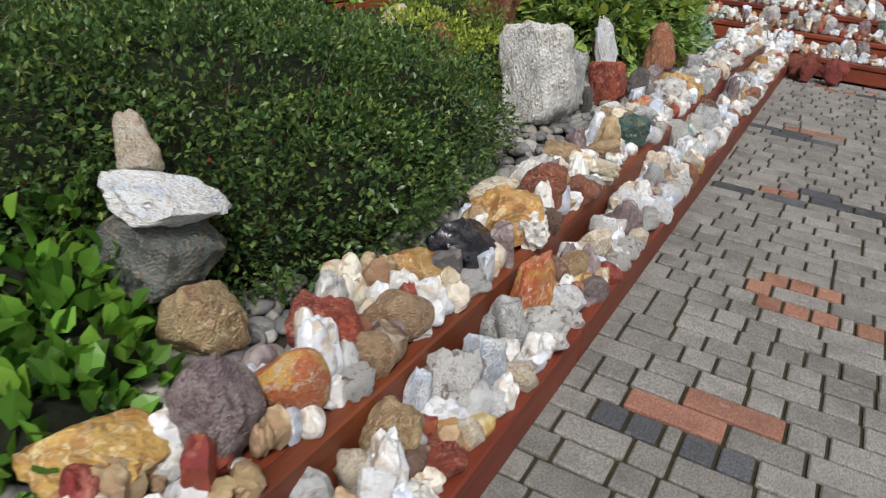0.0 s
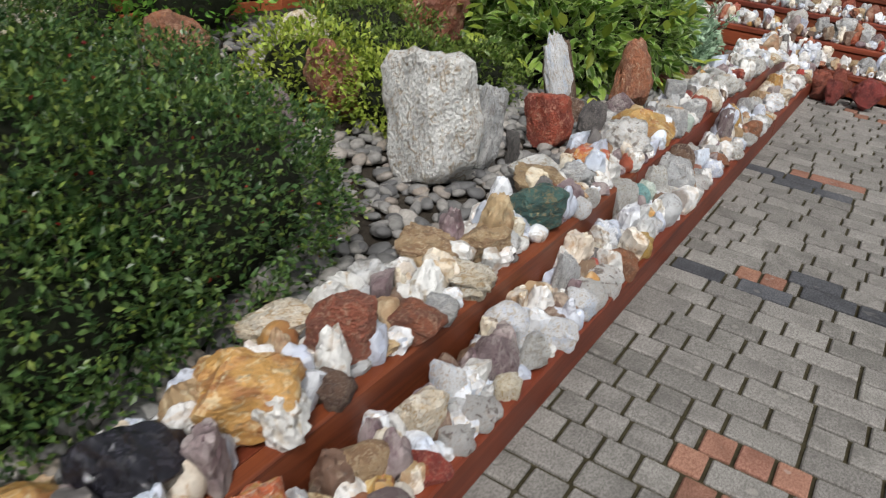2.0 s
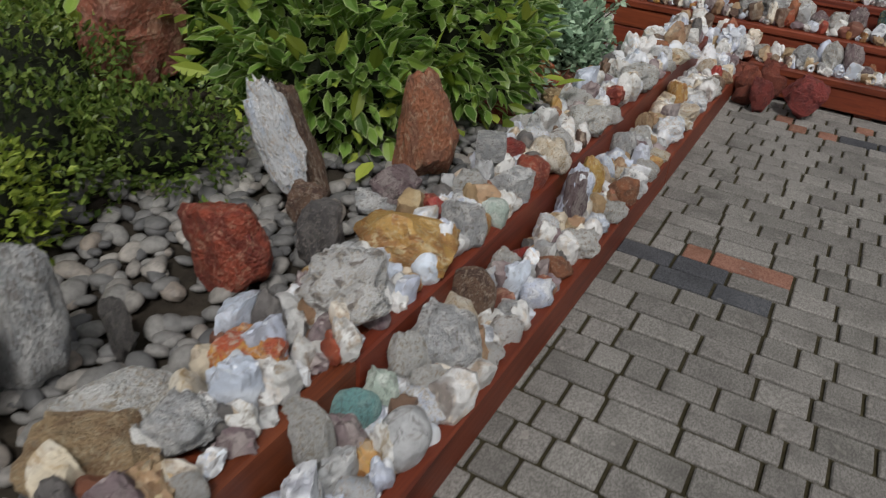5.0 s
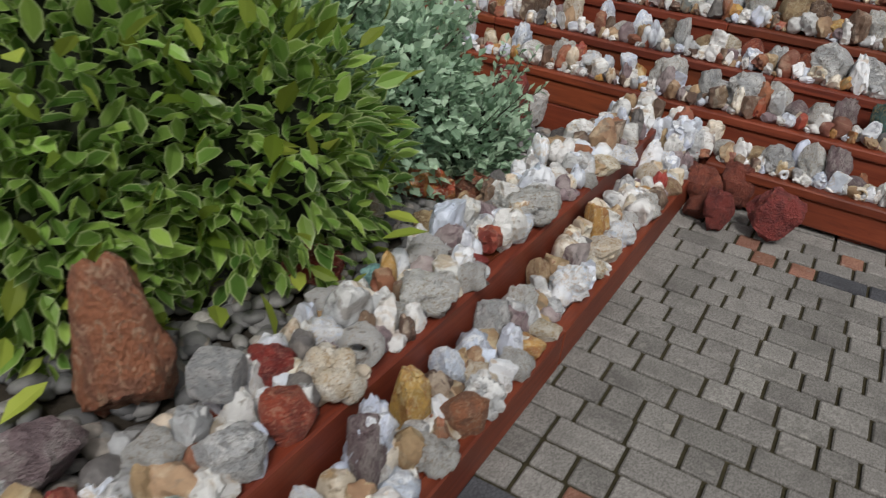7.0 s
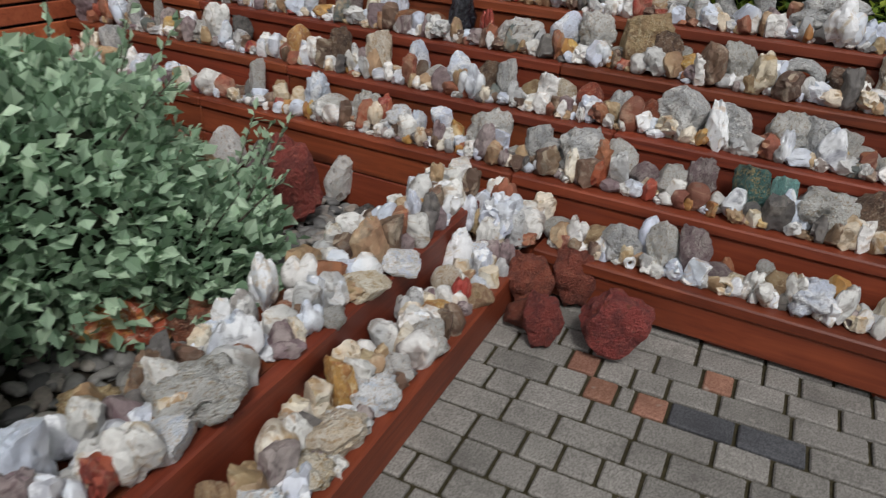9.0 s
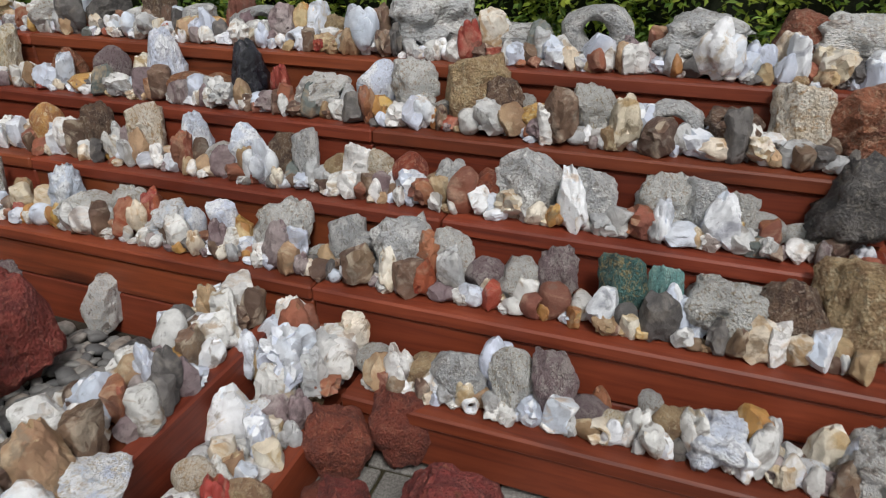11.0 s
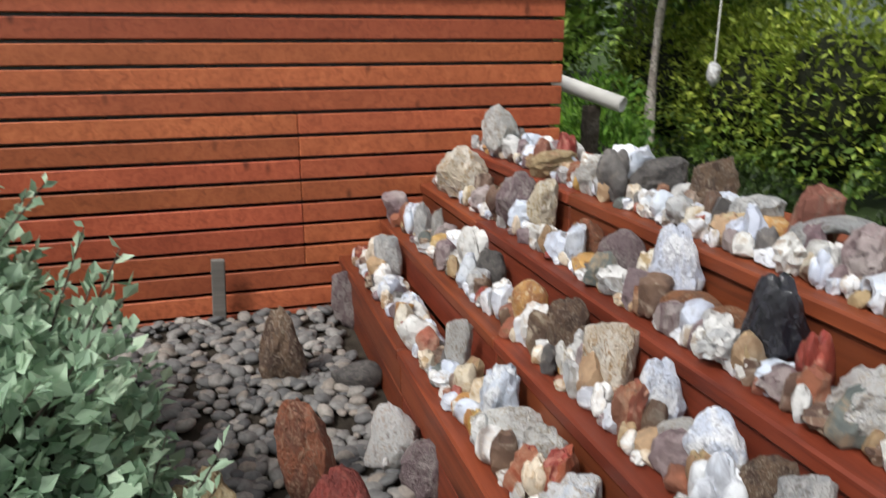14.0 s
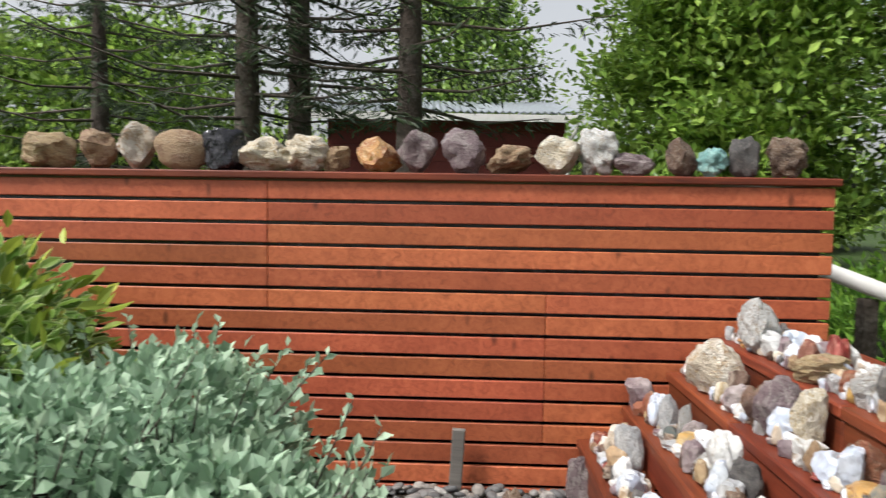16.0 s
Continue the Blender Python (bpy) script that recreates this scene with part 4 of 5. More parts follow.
stone("chunk", "tan", "W", -3.15, 5.45, 1.568, 0.185, 0.148, 0.202, -238)
stone("chunk", "tan", "W", -3.16, 5.21, 1.568, 0.254, 0.203, 0.192, -230)

# single pieces with a shape of their own
stone("cube", "grey", "L2", -0.39, 4.96, 0.370, 0.097, 0.082, 0.077, 24)
stone("chunk", "snow", "G", -0.745, 1.12, 0.560, 0.280, 0.210, 0.110, 40, 8)
stone("spire", "cream", "G", -0.83, 1.15, 0.620, 0.110, 0.080, 0.160, 30, -10)
stone("slab", "white", "G", -0.79, 3.38, 0.241, 0.360, 0.280, 0.520, 40, -3)
stone("slab", "grey", "G", -0.74, 3.6, 0.241, 0.160, 0.120, 0.370, 55, 6)
stone("slab", "slate", "G", -0.66, 3.76, 0.240, 0.061, 0.041, 0.163, 55)
stone("slab", "slate", "G", -0.55, 4.3, 0.240, 0.130, 0.100, 0.210, 40)
stone("chunk", "brown", "G", -0.7, 4.45, 0.240, 0.130, 0.090, 0.160, 40, -10)
stone("slab", "brown", "G", -0.8, 4.57, 0.240, 0.160, 0.070, 0.430, 40, -16)
stone("lump", "snow", "G", -0.775, 4.51, 0.260, 0.140, 0.060, 0.440, 40, -16)
for x, y, w, h, tone in ((-1.5, 3.6, 0.3, 0.35, "rust"), (-1.9, 3.9, 0.3, 0.32, "cream"), (-1.35, 3.15, 0.2, 0.3, "mauve"), (-2.2, 3.4, 0.35, 0.3, "rust"), (-2.6, 2.9, 0.4, 0.4, "cream"), (-1.75, 4.75, 0.4, 0.5, "rust")):
    stone("chunk", tone, "G", x, y, bed(x, y) - 0.02, w, w * 0.8, h, 40)

stone("chunk", "lava", "P", -0.0 + 0.075, 7.25, 0.0, 0.13, 0.11, 0.12, 60)

# the smaller stones that fill the rows
fill = random.Random(21)
TONES = ["white"] * 8 + ["snow"] * 6 + ["blue"] * 8 + ["crystal"] * 5 + ["cream"] * 6 + ["grey"] * 7 + ["tan"] * 5 + ["mauve"] * 4 + ["rust"] * 2 + ["brown"] * 4 + ["ochre"] + ["red"] + ["slate"] * 2
TERRACE_TONES = ["white"] * 5 + ["snow"] * 5 + ["blue"] * 11 + ["crystal"] * 4 + ["cream"] * 4 + ["grey"] * 8 + ["tan"] * 5 + ["mauve"] * 5 + ["rust"] * 2 + ["brown"] * 6 + ["ochre"] * 2 + ["red"] * 2 + ["slate"] * 3 + ["greygreen"]
KINDS = ["lump"] * 10 + ["chunk"] * 12 + ["slab"] * 8 + ["spire"] * 5 + ["oval"] * 4 + ["cluster"] * 3 + ["donut"]


def fill_row(zone, tries, place, z, small, large, gap=0.44):
    for _ in range(tries):
        x, y = place()
        w = fill.uniform(small, large) if fill.random() < 0.75 else fill.uniform(small, large) * 1.35
        if any(q == zone and math.hypot(x - a, y - b) < gap * (w * 0.5 + c) for q, a, b, c in TAKEN):
            continue
        kind = fill.choice(KINDS)
        h = w * (fill.uniform(0.5, 1.2) if kind not in ("slab", "spire", "cluster") else fill.uniform(1.1, 1.7))
        stone(kind, fill.choice(TERRACE_TONES if zone in "ABCD" else TONES), zone, x, y, z, w, w * fill.uniform(0.65, 0.9), h, fill.uniform(0, 360), fill.uniform(-8, 8), True)


fill_row("L1", 2400, lambda: (fill.uniform(-0.185, -0.045), fill.uniform(-0.6, 7.58)), FRONT_TOP - 0.022, 0.06, 0.1, 0.37)
fill_row("L2", 2200, lambda: (fill.uniform(-0.45, -0.25), fill.uniform(-0.6, 7.58)), BACK_TOP - 0.012, 0.06, 0.1, 0.37)
fill_row("L1", 60, lambda: (fill.uniform(-0.2, -0.05), fill.uniform(7.3, 7.6)), FRONT_TOP + 0.05, 0.09, 0.13)
fill_row("G", 120, lambda: (fill.uniform(-0.6, -0.28), fill.uniform(7.3, 7.58)), 0.06, 0.06, 0.11, 0.4)
fill_row("P", 200, lambda: (fill.uniform(-0.24, 0.0), fill.uniform(7.42, 7.61)), 0.2, 0.07, 0.12, 0.36)
for zone, k in (("L0", 0), ("A", 1), ("B", 2), ("C", 3), ("D", 4)):
    p, z = P0 + RUN * k, Z0 + RISE * k
    left = -0.28 if k == 0 else terrace_left(p, 0.1)

    def ledge():
        q = terrace(fill.uniform(left, RIGHT_S - 0.06), p + fill.uniform(0.055, RUN - 0.075 if k < 4 else 0.2))
        return q.x, q.y

    def rim():
        q = terrace(fill.uniform(left, RIGHT_S - 0.06), p + fill.uniform(0.04, 0.085))
        return q.x, q.y

    fill_row(zone, 800, ledge, z, 0.06, 0.105)
    fill_row(zone, 500, rim, z, 0.035, 0.06, 0.36)

verts, faces, tones = [], [], []
names = sorted({tone for _, _, tone in SMALL})
for me, m, tone in SMALL:
    k = len(verts)
    verts.extend(tuple(m @ v.co) for v in me.vertices)
    faces.extend([k + i for i in f.vertices] for f in me.polygons)
    tones.extend([names.index(tone)] * len(me.polygons))
me = bpy.data.meshes.new("small_rocks")
me.from_pydata(verts, [], faces)
me.shade_smooth()
me.set_sharp_from_angle(angle=radians(32))
for tone in names:
    me.materials.append(STONES[tone])
me.polygons.foreach_set("material_index", tones)
tagged(new("small_rocks", me), "small white, grey and brown rocks packed along the shelves", "rocks", kind="stuff")

# pebbles of the bed: one mass
peb = random.Random(9)
seeds = []
for i in range(5):
    bm = bmesh.new()
    bmesh.ops.create_icosphere(bm, subdivisions=2, radius=0.5)
    for v in bm.verts:
        v.co *= 1 + 0.22 * noise.noise(v.co * 2.2 + Vector((i * 9, 3, 1)))
    bm.verts.index_update()
    seeds.append(([v.co.copy() for v in bm.verts], [[v.index for v in f.verts] for f in bm.faces]))
    bm.free()
verts, faces = [], []


def pebble_field(count, x0, x1, y0, y1, small, large):
    for _ in range(count):
        x, y = peb.uniform(x0, x1), peb.uniform(y0, y1)
        if y > 7.6 - 0.045 * x or (Vector((x, y)) - WALL_O).dot(WALL_N) < 0.03:
            continue
        s = peb.uniform(small, large)
        co, fa = peb.choice(seeds)
        m = pose(x, y, bed(x, y) - 0.012 + s * peb.uniform(0.1, 0.32), peb.uniform(-25, 25), peb.uniform(-25, 25), peb.uniform(0, 360)) @ Matrix.Diagonal((s, s * peb.uniform(0.6, 0.85), s * peb.uniform(0.38, 0.55), 1))
        k = len(verts)
        verts.extend(tuple(m @ c) for c in co)
        faces.extend([k + i for i in f] for f in fa)


pebble_field(1500, -1.35, -0.42, 2.6, 5.4, 0.045, 0.09)
pebble_field(520, -0.75, -0.42, 0.4, 2.6, 0.05, 0.1)
pebble_field(800, -1.3, -0.43, 5.4, 7.6, 0.045, 0.085)
pebble_field(2900, -3.05, -0.5, 6.2, 7.8, 0.04, 0.085)
pebble_field(500, -2.8, -1.3, 2.6, 4.6, 0.06, 0.1)
me = bpy.data.meshes.new("pebbles")
me.from_pydata(verts, [], faces)
me.shade_smooth()
me.materials.append(PEBBLE)
tagged(new("pebbles", me), "rounded grey river pebbles covering the bed", "pebbles", kind="stuff")

# a short grey stake before the wall
bm = bmesh.new()
add_box(bm, (0.06, 0.03, 0.36), pose(0, 0, 0.12), 0.004)
stake = part("wooden_stake", bm, wood_material("weathered_grey_wood", (0.07, 0.065, 0.06), (0.15, 0.14, 0.125), (0.22, 0.2, 0.18), 0.8))
stake.matrix_basis = pose(-2.84, 7.22, bed(-2.84, 7.22), 2, 3, 84)
tagged(stake, "short weathered grey wooden stake in the pebbles", "stake")


# ---- plants ----
rng = np.random.default_rng(4)


def leaf_mesh(name, centre, out, size, material, parent, wide=0.5, up=0.35, spread=0.7, rim=False, droop=0.0, cup=0.25, label=""):
    """Many leaves as one mesh: centre and out are arrays of places and outward ways."""
    n = len(centre)
    d = out + rng.normal(0, spread, (n, 3)) + np.array([0, 0, up - droop])
    d /= np.linalg.norm(d, axis=1, keepdims=True)
    side = np.cross(d, rng.normal(0, 1, (n, 3)) * 0.5 + np.array([0, 0, 1.0]))
    side /= np.linalg.norm(side, axis=1, keepdims=True) + 1e-9
    nor = np.cross(side, d)
    s = (size * rng.uniform(0.65, 1.3, n))[:, None]
    w = s * wide
    if rim:
        shape = [(0, 0, 0), (0.28, 0.8, cup), (0.62, 0.85, cup), (1.0, 0, -0.12), (0.62, -0.85, cup), (0.28, -0.8, cup), (0.3, 0, 0), (0.66, 0, 0)]
        tris = [(0, 6, 1), (1, 6, 7, 2), (2, 7, 3), (3, 7, 4), (4, 7, 6, 5), (5, 6, 0)]
    else:
        shape = [(0, 0, 0), (0.5, 0.9, cup), (1.0, 0, -0.1), (0.5, -0.9, cup)]
        tris = [(0, 2, 1), (0, 3, 2)]
    k = len(shape)
    v = np.concatenate([(centre + d * s * a + side * w * 0.5 * b + nor * w * 0.5 * c)[:, None, :] for a, b, c in shape], axis=1).reshape(-1, 3)
    f = [tuple(base + i for i in t) for base in range(0, n * k, k) for t in tris]
    me = bpy.data.meshes.new(name)
    me.from_pydata(v.tolist(), [], f)
    me.materials.append(material)
    if rim:
        uv = me.uv_layers.new(name="rim")
        loop = np.zeros(len(me.loops), dtype=np.int32)
        me.loops.foreach_get("vertex_index", loop)
        edge = np.where(loop % k < 6, 1.0, 0.0)
        uv.data.foreach_set("uv", np.stack([edge, edge], axis=1).ravel())
    ob = new(name, me)
    ob.parent = parent
    tagged(ob, label, kind="stuff")
    return ob


def mounds(blobs, count, depth, rough=0.12):
    """Places and outward ways in the outer layer of a heap of ellipsoids (x, y, z, rx, ry, rz)."""
    area = np.array([b[3] * b[4] + b[3] * b[5] + b[4] * b[5] for b in blobs])
    pick = rng.choice(len(blobs), count * 2, p=area / area.sum())
    b = np.array(blobs)[pick]
    n = rng.normal(0, 1, (count * 2, 3))
    n /= np.linalg.norm(n, axis=1, keepdims=True)
    lump = np.array([noise.noise(Vector(q) * 3.2 + Vector((p * 5, 0, 0))) + 0.5 * noise.noise(Vector(q) * 7.5) for q, p in zip(n, pick)])
    rad = (1 + rough * lump - depth * rng.random(count * 2) ** 1.6)[:, None]
    c = b[:, :3] + n * b[:, 3:] * rad
    keep = np.ones(len(c), bool)
    for q in blobs:
        keep &= ~((((c - np.array(q[:3])) / np.array(q[3:])) ** 2).sum(1) < (0.8 - depth) ** 2)
    keep &= c[:, 2] > 0.05
    out = n / b[:, 3:]
    out /= np.linalg.norm(out, axis=1, keepdims=True)
    return c[keep][:count], out[keep][:count]


# solid dark hulls that stand in for the shade deep inside the leaves
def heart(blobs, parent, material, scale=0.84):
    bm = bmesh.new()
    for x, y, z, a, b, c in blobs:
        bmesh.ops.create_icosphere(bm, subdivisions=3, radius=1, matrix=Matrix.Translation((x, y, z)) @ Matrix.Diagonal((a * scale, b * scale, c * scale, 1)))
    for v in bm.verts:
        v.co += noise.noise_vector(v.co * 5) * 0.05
    return tagged(part("core", bm, material, parent, "dark hull painted as the shade between leaves", True), kind="stuff")


def twig(bm, points, r0, r1, sides=5):
    """A bent, tapering stem through the points."""
    last = None
    for i, p in enumerate(points):
        a, b = points[max(0, i - 1)], points[min(len(points) - 1, i + 1)]
        q = (b - a).to_track_quat("Z", "Y").to_matrix()
        r = r0 + (r1 - r0) * i / (len(points) - 1)
        ring = [bm.verts.new(p + q @ Vector((r * math.cos(2 * math.pi * j / sides), r * math.sin(2 * math.pi * j / sides), 0))) for j in range(sides)]
        if last:
            for j in range(sides):
                bm.faces.new((last[j], last[(j + 1) % sides], ring[(j + 1) % sides], ring[j]))
        last = ring


# near-black colour that paints the shaded hollow of shrubs and hedge
INNER = ground_material("dark_inner_shade", (0.01, 0.013, 0.007), (0.022, 0.026, 0.013), 30)
SMALL_LEAF = leaf_material("small_dark_green_leaf", (0.03, 0.075, 0.024), (0.12, 0.2, 0.06), 0.3)
SMALL_LIGHT = leaf_material("small_fresh_green_leaf", (0.06, 0.11, 0.02), (0.2, 0.27, 0.06), 0.35)
RIM_LEAF = leaf_material("variegated_leaf", (0.08, 0.17, 0.03), (0.26, 0.4, 0.08), 0.35, (0.46, 0.55, 0.26))
SILVER_LEAF = leaf_material("silver_green_leaf", (0.22, 0.36, 0.23), (0.5, 0.64, 0.48), 0.6)
BROAD_LEAF = leaf_material("broad_green_leaf", (0.04, 0.12, 0.015), (0.17, 0.34, 0.045), 0.35)
FERN_LEAF = leaf_material("fern_green", (0.06, 0.15, 0.02), (0.16, 0.3, 0.04), 0.5)
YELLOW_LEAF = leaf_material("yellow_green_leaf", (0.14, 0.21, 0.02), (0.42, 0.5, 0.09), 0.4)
BERRY = leaf_material("red_berry", (0.12, 0.015, 0.01), (0.25, 0.03, 0.02), 0.4)


def shrub(label, blobs, count, size, material, depth=0.22, rough=0.14, name="shrub", **style):
    base = empty(name)
    tagged(base, label, "shrub")
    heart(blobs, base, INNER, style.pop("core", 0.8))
    c, o = mounds(blobs, count, depth, rough)
    leaf_mesh("leaves", c, o, size, material, base, **style)
    return base


# the big small-leaved mound beside the shelf
big = [(-1.25, 1.75, 0.42, 0.62, 0.85, 0.5), (-0.98, 2.35, 0.4, 0.42, 0.6, 0.36), (-1.35, 1.1, 0.45, 0.45, 0.5, 0.48), (-1.95, 1.9, 0.5, 0.8, 0.9, 0.55), (-0.85, 1.75, 0.36, 0.36, 0.55, 0.33), (-1.5, 2.6, 0.42, 0.5, 0.5, 0.34)]
mound = shrub("dense dark green small-leaved creeping shrub over the bed", big, 90000, 0.023, SMALL_LEAF, 0.24, 0.2, core=0.72, wide=0.62, spread=0.9)
c, o = mounds(big, 26000, 0.1, 0.24)
leaf_mesh("young_leaves", c, o, 0.019, SMALL_LIGHT, mound, wide=0.6, spread=0.9, label="fresh light green leaf tips")
c, o = mounds(big, 900, 0.1, 0.2)
leaf_mesh("berries", c, o, 0.012, BERRY, mound, wide=0.9, spread=0.8, label="small dull red berries")
bm = bmesh.new()
for i in range(60):
    k = rng.integers(len(c))
    a = Vector(c[k])
    w = Vector(o[k]) * 0.6 + Vector(rng.normal(0, 0.5, 3))
    twig(bm, [a - w * 0.08, a, a + w * 0.1, a + w * 0.2 + Vector((0, 0, -0.02))], 0.003, 0.001, 4)
tagged(part("twig_mass", bm, BARK, mound, "thin brown twigs"), kind="stuff")

# leafy ground plants at the walk's start
shrub("bright green broad-leaved plants beside the mound", [(-1.1, 0.5, 0.36, 0.42, 0.42, 0.2), (-0.85, 0.05, 0.34, 0.4, 0.5, 0.17), (-1.6, 0.2, 0.4, 0.6, 0.7, 0.28), (-0.62, 0.72, 0.3, 0.16, 0.18, 0.12), (-0.98, 0.95, 0.34, 0.26, 0.3, 0.22), (-0.75, 0.86, 0.3, 0.18, 0.2, 0.16)], 6000, 0.062, BROAD_LEAF, 0.5, 0.25, core=0.6, wide=0.75, spread=0.7, up=0.7, rim=True)
shrub("low red-berried small-leaved shrub behind the pebbles", [(-1.5, 4.05, 0.4, 0.36, 0.35, 0.2), (-1.25, 4.4, 0.38, 0.26, 0.25, 0.17), (-1.85, 4.3, 0.45, 0.4, 0.4, 0.25)], 9000, 0.028, SMALL_LIGHT, 0.35, 0.3, core=0.65, wide=0.6, spread=0.9)
shrub("yellowish small-leaved shrub beside the red rock", [(-1.25, 3.75, 0.4, 0.24, 0.26, 0.2), (-1.6, 3.6, 0.45, 0.3, 0.3, 0.22)], 5200, 0.03, YELLOW_LEAF, 0.4, 0.3, core=0.6, wide=0.6, spread=0.9)

shrub("mixed green shrubs along the foot of the slatted wall", [(-2.85, 0.2 + 0.75 * i, 0.45 + 0.1 * (i % 2), 0.42, 0.5, 0.4) for i in range(6)], 9000, 0.05, BROAD_LEAF, 0.4, 0.3, core=0.6, wide=0.55, spread=0.8)

# variegated shrub
dog = [(-1.22, 5.37, 0.6, 0.5, 0.6, 0.52), (-0.92, 5.6, 0.5, 0.38, 0.42, 0.42), (-1.6, 5.45, 0.75, 0.6, 0.6, 0.5), (-1.08, 5.04, 0.45, 0.34, 0.3, 0.34), (-2.1, 5.25, 0.75, 0.6, 0.65, 0.55)]
dogwood = shrub("leafy shrub with pale-rimmed green leaves", dog, 13000, 0.085, RIM_LEAF, 0.4, 0.22, core=0.66, wide=0.5, spread=0.55, up=0.15, rim=True, droop=0.25)
c, o = mounds(dog, 700, 0.1, 0.4)
leaf_mesh("pale_leaves", c + o * 0.06, o, 0.1, YELLOW_LEAF, dogwood, wide=0.45, spread=0.5, rim=True, up=0.5, label="yellow-green young leaves")

# silver willow
sil = [(-1.2, 6.5, 0.42, 0.45, 0.5, 0.42), (-0.92, 6.78, 0.24, 0.3, 0.33, 0.22), (-1.65, 6.3, 0.55, 0.5, 0.45, 0.42), (-1.3, 6.1, 0.55, 0.42, 0.38, 0.44)]
willow = shrub("silvery green willow shrub with rounded leaves", sil, 21000, 0.05, SILVER_LEAF, 0.4, 0.3, core=0.6, wide=0.82, spread=0.7, up=0.5)
bm = bmesh.new()
shoots, ways = [], []
for i in range(80):
    q = sil[i % 4]
    th = rng.uniform(0, 2 * math.pi)
    a = Vector((q[0] + 0.7 * q[3] * math.cos(th), q[1] + 0.7 * q[4] * math.sin(th), q[2] + q[5] * 0.55))
    w = Vector((math.cos(th) * 0.5, math.sin(th) * 0.5, rng.uniform(0.5, 1.1))).normalized() * rng.uniform(0.12, 0.3)
    pts = [a - w, a, a + w * 0.6, a + w]
    twig(bm, pts, 0.005, 0.0015, 4)
    for s in np.linspace(0.1, 1, 16):
        shoots.append(a + w * s)
        ways.append(Vector(rng.normal(0, 0.6, 3)) + w.normalized())
tagged(part("stem_mass", bm, BARK, willow, "thin dark stems", True), kind="stuff")
leaf_mesh("shoot_leaves", np.array(shoots), np.array(ways), 0.042, SILVER_LEAF, willow, wide=0.65, spread=0.5, up=0.2)


def fern(x, y, z, size, fronds=8):
    base = empty("fern", x, y, z)
    tagged(base, "light green fern among the shrubs", "fern", "ferns")
    for i in range(fronds):
        th, tall = 2 * math.pi * i / fronds + rng.uniform(-0.3, 0.3), size * rng.uniform(0.7, 1.1)
        verts, faces = [], []
        for j in range(13):
            s = j / 12
            p = Vector((math.cos(th) * s * tall * 0.75, math.sin(th) * s * tall * 0.75, tall * (1.1 * s - 0.65 * s * s)))
            q = Vector((-math.sin(th), math.cos(th), 0))
            reach = tall * 0.2 * math.sin(math.pi * (0.12 + 0.88 * (1 - s)) * 0.9)
            ahead = Vector((math.cos(th), math.sin(th), 0)) * tall * 0.05
            for sgn in (-1, 1):
                k = len(verts)
                tip = p + q * sgn * reach + ahead + Vector((0, 0, -0.02 * tall))
                verts += [p, p + ahead * 0.8, tip, p + q * sgn * reach * 0.5 - ahead * 0.3]
                faces.append((k, k + 1, k + 2, k + 3))
        me = bpy.data.meshes.new("frond")
        me.from_pydata(verts, [], faces)
        me.materials.append(FERN_LEAF)
        ob = new("frond", me)
        ob.parent = base
    return base


for x, y, s in ((-1.65, 3.85, 0.34), (-1.55, 0.62, 0.42), (-1.95, 0.9, 0.45), (-1.4, 0.2, 0.36), (-2.3, 4.6, 0.4)):
    fern(x, y, bed(x, y), s)


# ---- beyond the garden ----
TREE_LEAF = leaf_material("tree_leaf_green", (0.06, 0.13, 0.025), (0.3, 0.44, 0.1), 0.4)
BRIGHT_LEAF = leaf_material("bright_tree_leaf", (0.12, 0.22, 0.035), (0.36, 0.52, 0.11), 0.4)
# leaf green darkened so that the undergrowth's shade lies in its colour
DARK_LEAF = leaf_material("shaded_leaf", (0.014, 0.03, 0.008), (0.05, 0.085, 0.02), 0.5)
NEEDLE = leaf_material("spruce_needles", (0.02, 0.036, 0.018), (0.06, 0.09, 0.04), 0.5)


